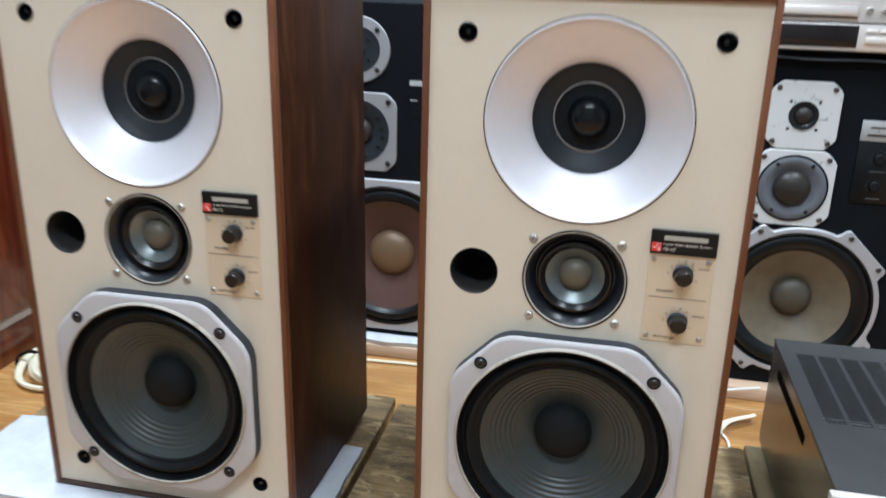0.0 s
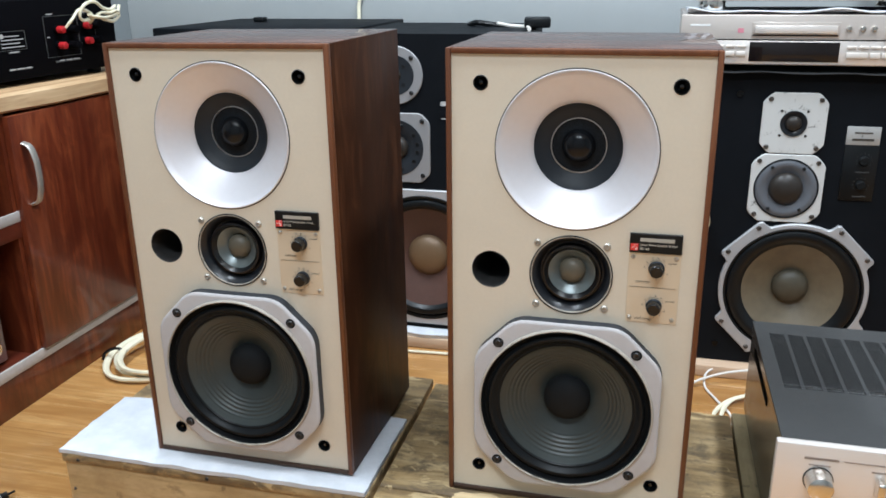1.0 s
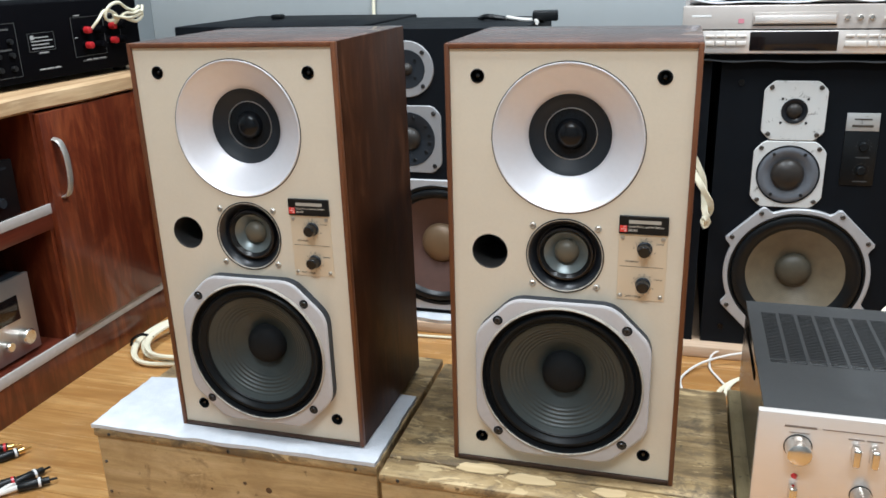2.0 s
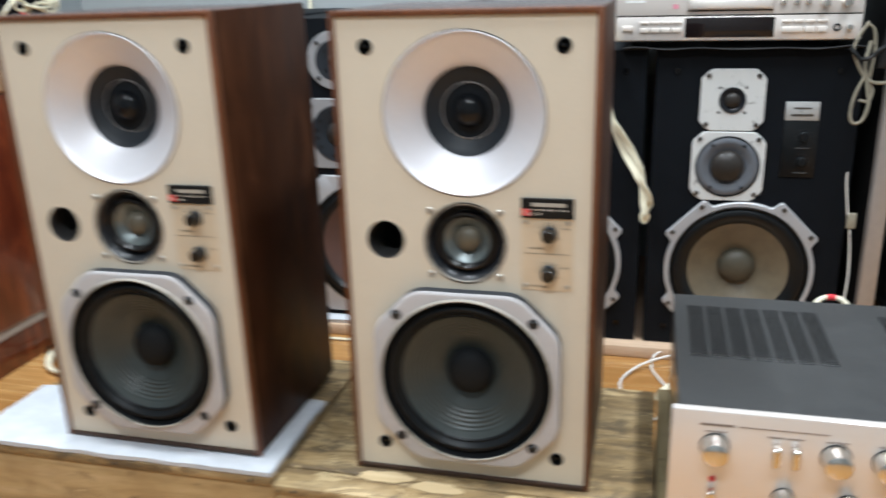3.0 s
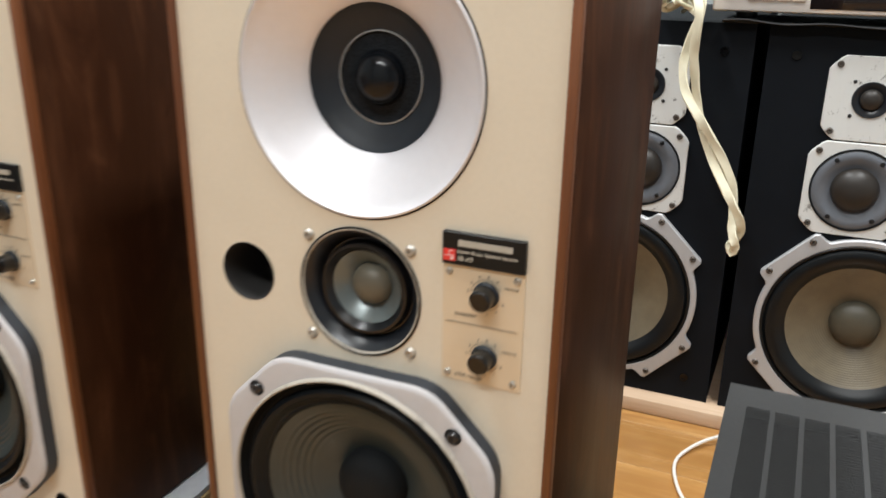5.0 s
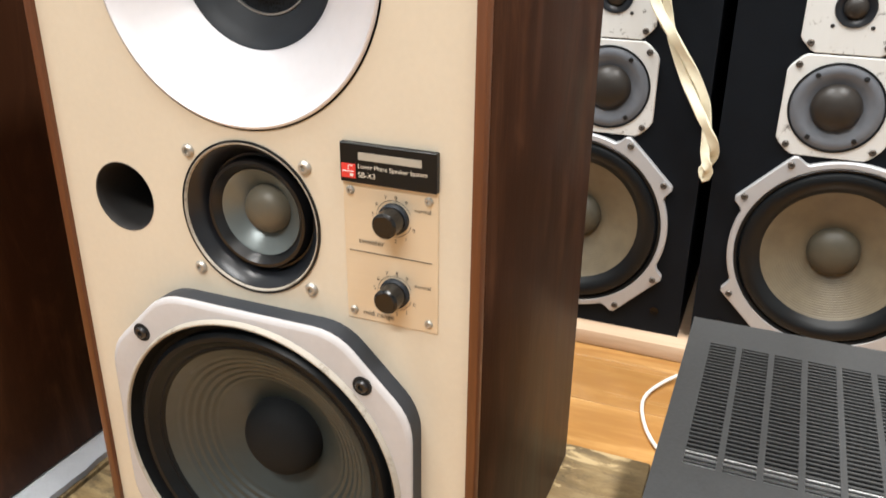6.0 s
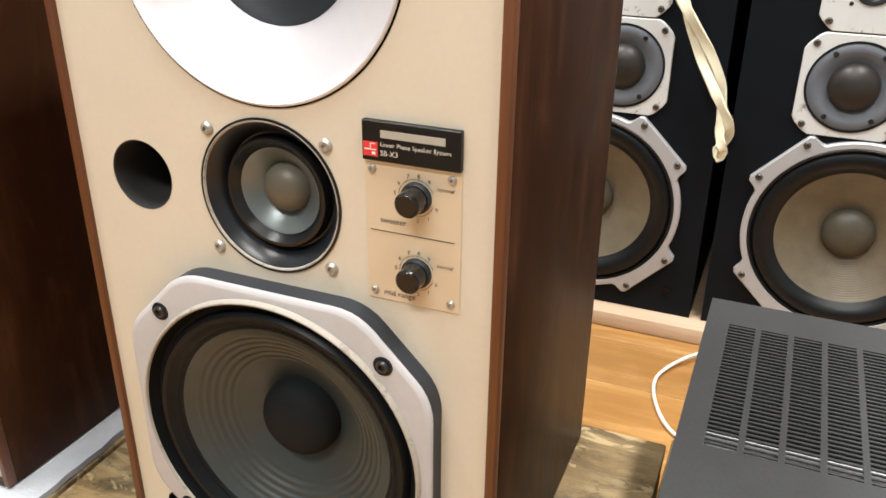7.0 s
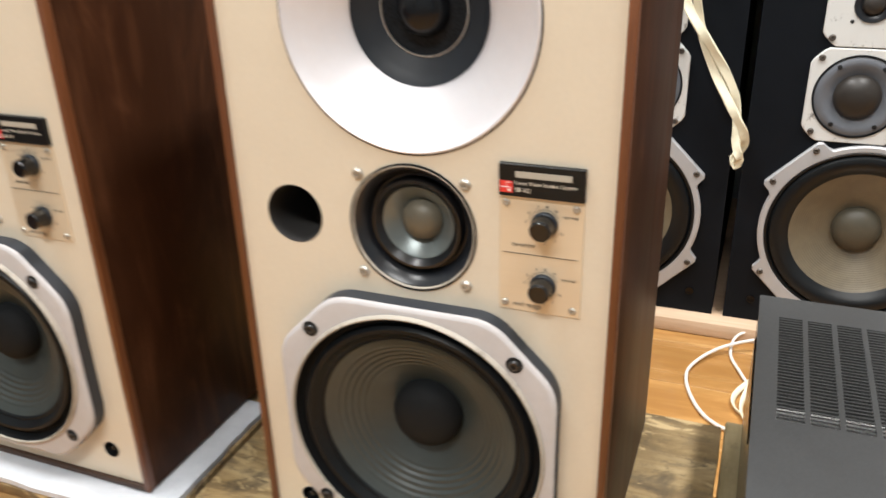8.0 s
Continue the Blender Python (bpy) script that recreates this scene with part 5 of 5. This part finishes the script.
# ---- the cherry cabinet ----
def cherry_cabinet():
    xf, xb, y0, y1 = -1.262, -1.68, -1.10, 1.36
    cb = thing("media_cabinet", 0, 0, 0, 0, "cherry-red laminate cabinet with a door, open shelves and raw plank top", "cabinet")
    bm = bmesh.new()
    rows = []
    for i in range(81):
        y = y0 - 0.02 + (y1 - y0 + 0.04) * i / 80
        e = 0.006 * math.sin(y * 9) + 0.004 * math.sin(y * 21 + 1)
        dz = 0.002 * math.sin(y * 7)
        rows.append([bm.verts.new(p) for p in ((xb, y, 0.664), (xf + 0.010 + e, y, 0.664 + dz), (xf + 0.018 + e, y, 0.670 + dz), (xf + 0.017 + e, y, 0.698), (xf + 0.010 + e, y, 0.702), (xb, y, 0.702))])
    for a, b in zip(rows, rows[1:]):
        for k in range(6):
            bm.faces.new((a[k], b[k], b[(k + 1) % 6], a[(k + 1) % 6]))
    bm.faces.new(rows[0])
    bm.faces.new(rows[-1])
    part("top_board", bm, pale_board, cb, "raw pale wooden plank with an uneven edge", 40)
    part("plinth", box(xf - 0.03, xf - 0.002, y0, y1, 0.0, 0.088, 0.001), cherry_door, cb)
    part("bottom_shelf", box(xb, xf, y0, y1, 0.0882, 0.106, 0.001), cherry_flat, cb)
    part("trim_strip", box(xf, xf + 0.006, y0, y1, 0.092, 0.118, 0.002), grey_trim, cb, "grey plastic edge strip")
    part("back_board", box(xb, xb + 0.012, y0, y1, 0.107, 0.662), cherry_door, cb)
    for y in (y0, -0.30, 0.468, 0.980, y1 - 0.018):
        part("upright", box(xb + 0.0125, xf - 0.001, y, y + 0.018, 0.1065, 0.663), cherry_door, cb)
    for a, b in ((y0 + 0.0185, -0.3005), (-0.2815, 0.4675)):
        part("shelf", box(xb + 0.0125, xf - 0.001, a, b, 0.400, 0.430), cherry_flat, cb)
        part("trim_strip", box(xf - 0.0008, xf + 0.005, a - 0.018, b + 0.022, 0.426, 0.450, 0.002), grey_trim, cb, "grey plastic edge strip")
        part("shelf_edge", box(xf - 0.0008, xf + 0.003, a - 0.018, b + 0.022, 0.390, 0.4255, 0.001), cherry_flat, cb)
    for a, b, hy in ((0.478, 0.925, 0.512), (0.930, 1.355, 1.28)):
        door = part("door", box(xf, xf + 0.016, a, b, 0.1190, 0.658, 0.0015), cherry_door, cb, "closed cherry laminate door")
        part("handle", cord([(xf + 0.016, hy, 0.596), (xf + 0.032, hy, 0.588), (xf + 0.042, hy, 0.560), (xf + 0.044, hy, 0.527), (xf + 0.042, hy, 0.494), (xf + 0.032, hy, 0.466), (xf + 0.016, hy, 0.458)], 0.0038, 2.4, 0, up=(0, 1, 0)), screw_steel, door, "bowed metal handle")
    return cb


cherry_cabinet()


def shelf_unit(y0, y1, z, h, front, label, silver):
    dv = thing("receiver", -1.30, (y0 + y1) / 2, z, 0, label, "audio component", "cabinet components")
    w = (y1 - y0) / 2
    part("case", box(-0.33, -0.010, -w, w, 0.010, h, 0.003), black_plastic if not silver else grey_plastic, dv)
    fr = part("front_panel", box(-0.010, 0.0, -w - 0.002, w + 0.002, 0.008, h + 0.001, 0.002), front, dv)

    def dial(y, zz, r, deep, material):
        bm = rings([(0, -deep), (r * 0.85, -deep), (r, -deep + 0.003), (r, 0)], 0, 0, 32)
        bm.transform(pose(0, y, zz, 0, 0, 90))
        part("knob", bm, material, fr)
    if silver:
        part("dial_window", box(0.0, 0.002, -w + 0.05, w - 0.045, h * 0.50, h * 0.80, 0.001), display_glass, fr, "dark tuning window")
        for y in (w - 0.045, w - 0.105, w - 0.16, -w + 0.06):
            dial(y, h * 0.27, 0.019 if y > w - 0.1 else 0.012, 0.020, chrome)
    else:
        dial(w - 0.060, h * 0.35, 0.012, 0.016, grey_plastic)
        part("print_bar", box(0.0, 0.0008, -w + 0.1, w - 0.02, h * 0.86, h * 0.90), grey_plastic, fr, smooth=0)
        for y in (w - 0.11, w - 0.15):
            dial(y, h * 0.35, 0.006, 0.008, chrome)
    for fy in (-w + 0.05, w - 0.05):
        for fx in (-0.06, -0.28):
            part("foot", rod((fx, fy, 0.0), (fx, fy, 0.010), 0.014, 16), black_plastic, dv)


shelf_unit(-0.06, 0.430, 0.4302, 0.135, black_plastic, "black audio component on the cabinet's upper shelf", False)
shelf_unit(-0.06, 0.412, 0.1062, 0.195, silver_panel, "silver-fronted receiver on the cabinet's lower shelf", True)
shelf_unit(-0.86, -0.38, 0.4302, 0.135, black_plastic, "black audio component on the cabinet's upper shelf", False)


# ---- the amplifier on the cabinet, seen from behind ----
def rear_amplifier():
    am = thing("power_amplifier", -1.325, 0.722, 0.702, -3, "black amplifier turned backwards on the cabinet's plank top", "amplifier")
    part("case", box(-0.33, -0.004, -0.262, 0.262, 0.014, 0.190, 0.003), rear_black, am)
    back = part("rear_panel", box(-0.004, 0.0, -0.260, 0.260, 0.014, 0.188, 0.001), rear_black, am, "black rear panel with white print")

    def frame_lines(y0, y1, z0, z1):
        for a in ((y0, y1, z0, z0 + 0.0010), (y0, y1, z1 - 0.0010, z1), (y0, y0 + 0.0010, z0, z1), (y1 - 0.0010, y1, z0, z1)):
            part("print_line", box(0.0, 0.0007, *a), print_faint, back, smooth=0)
    frame_lines(0.007, 0.122, 0.054, 0.150)
    frame_lines(0.122, 0.184, 0.080, 0.150)
    frame_lines(-0.255, -0.170, 0.030, 0.150)
    frame_lines(-0.138, -0.055, 0.081, 0.123)
    plate = part("rating_plate", box(0.0, 0.0012, -0.135, -0.058, 0.084, 0.120), rear_black, back, "small rating plate", 0)
    for k in range(4):
        part("print_bar", box(0.0012, 0.0018, -0.130, -0.063 - 0.012 * (k % 2), 0.0870 + 0.0080 * k, 0.0893 + 0.0080 * k), print_grey, plate, smooth=0)
    for y0, y1, z in ((-0.112, -0.078, 0.074), (-0.118, -0.046, 0.036), (0.030, 0.118, 0.041), (-0.24, -0.19, 0.135), (-0.24, -0.19, 0.09)):
        part("print_bar", box(0.0, 0.0007, y0, y1, z, z + 0.004), print_faint, back, smooth=0)
    part("print_block", box(0.0018, 0.0024, -0.132, -0.122, 0.108, 0.118), print_grey, plate, smooth=0)
    for y0, y1, z in ((-0.108, -0.082, 0.0755), (0.044, 0.060, 0.0435), (0.066, 0.086, 0.0435), (0.090, 0.112, 0.0435), (-0.116, -0.098, 0.0375), (-0.094, -0.072, 0.0375), (-0.068, -0.050, 0.0375), (0.020, 0.040, 0.153), (0.130, 0.165, 0.153), (0.014, 0.022, 0.100)):
        part("print_bar", box(0.0, 0.0010, y0, y1, z, z + 0.0026), print_grey, back, smooth=0)
    for y, z in ((0.046, 0.118), (0.046, 0.081), (0.140, 0.1225), (0.140, 0.086)):
        post = part("binding_post", rod((0.0, y, z), (0.024, y, z), 0.0085, 14, 0.002), dim_red, back, "red speaker terminal")
        part("collar", rod((0.0, y, z), (0.008, y, z), 0.0105, 18), rear_black, post)
    for y, z in ((0.088, 0.116), (0.088, 0.079), (0.170, 0.1225), (0.170, 0.086)):
        part("binding_post", rod((0.0, y, z), (0.028, y, z), 0.0100, 14, 0.002), rear_black, back)
    for k in range(6):
        part("phono_socket", rod((0.0, -0.235 + 0.04 * (k % 2), 0.05 + 0.03 * (k // 2)), (0.010, -0.235 + 0.04 * (k % 2), 0.05 + 0.03 * (k // 2)), 0.006, 14), steel_dark, back)
    for fy in (-0.22, 0.22):
        for fx in (-0.05, -0.29):
            part("foot", rod((fx, fy, 0.0), (fx, fy, 0.014), 0.018, 16), black_plastic, am)
    tie = thing("speaker_cord", -1.285, 0.722, 0.702, 0, "knotted cream speaker cord hooked into red terminals", "cable")
    for pts in (
        [(-0.014, 0.052, 0.122), (0.000, 0.060, 0.140), (0.004, 0.085, 0.162), (0.008, 0.110, 0.158), (0.006, 0.128, 0.146), (0.002, 0.105, 0.136), (0.004, 0.085, 0.148), (0.012, 0.096, 0.172), (0.016, 0.130, 0.180), (0.014, 0.165, 0.164), (0.010, 0.200, 0.158), (0.006, 0.228, 0.166)],
        [(-0.014, 0.140, 0.126), (0.004, 0.138, 0.140), (0.012, 0.158, 0.152), (0.014, 0.190, 0.150), (0.012, 0.222, 0.154), (0.008, 0.236, 0.142), (0.008, 0.210, 0.130), (0.010, 0.180, 0.134), (0.012, 0.150, 0.142)],
        [(0.010, 0.110, 0.150), (0.014, 0.130, 0.144), (0.014, 0.165, 0.140), (0.012, 0.200, 0.142), (0.010, 0.230, 0.150), (0.008, 0.242, 0.168)],
    ):
        part("strand", cord(pts, 0.0044, 0.8, 120, 8, 6), cream_cable, tie)


rear_amplifier()


# ---- the floor's planks ----
label = "oak laminate floor boards with fine joints"
floor = part("floor", box(X0, X1, Y0, Y1, -0.05, -0.006), slot_black, None, label, 0)
tagged(floor, label, "floor", "", "structure")
wide, long_ = 0.1385, 1.44
shared = {}
row = 0
y = Y0
while y < Y1 - 0.001:
    ye = min(y + wide, Y1)
    x = X0 - (row * 0.53) % long_
    while x < X1:
        a, b = max(x, X0), min(x + long_, X1)
        if b - a > 0.02:
            key = (round(b - a, 3), round(ye - y, 3))
            if key not in shared:
                piece = part("plank", box(0, b - a - 0.0008, 0, ye - y - 0.0008, -0.006, 0.0, 0.0006, 1), floor_plank, floor, smooth=0)
                shared[key] = piece.data
                piece.matrix_basis = pose(a * U, y * U, 0)
            else:
                put("plank", shared[key], floor, pose(a * U, y * U, 0))
        x += long_
    y += wide
    row += 1
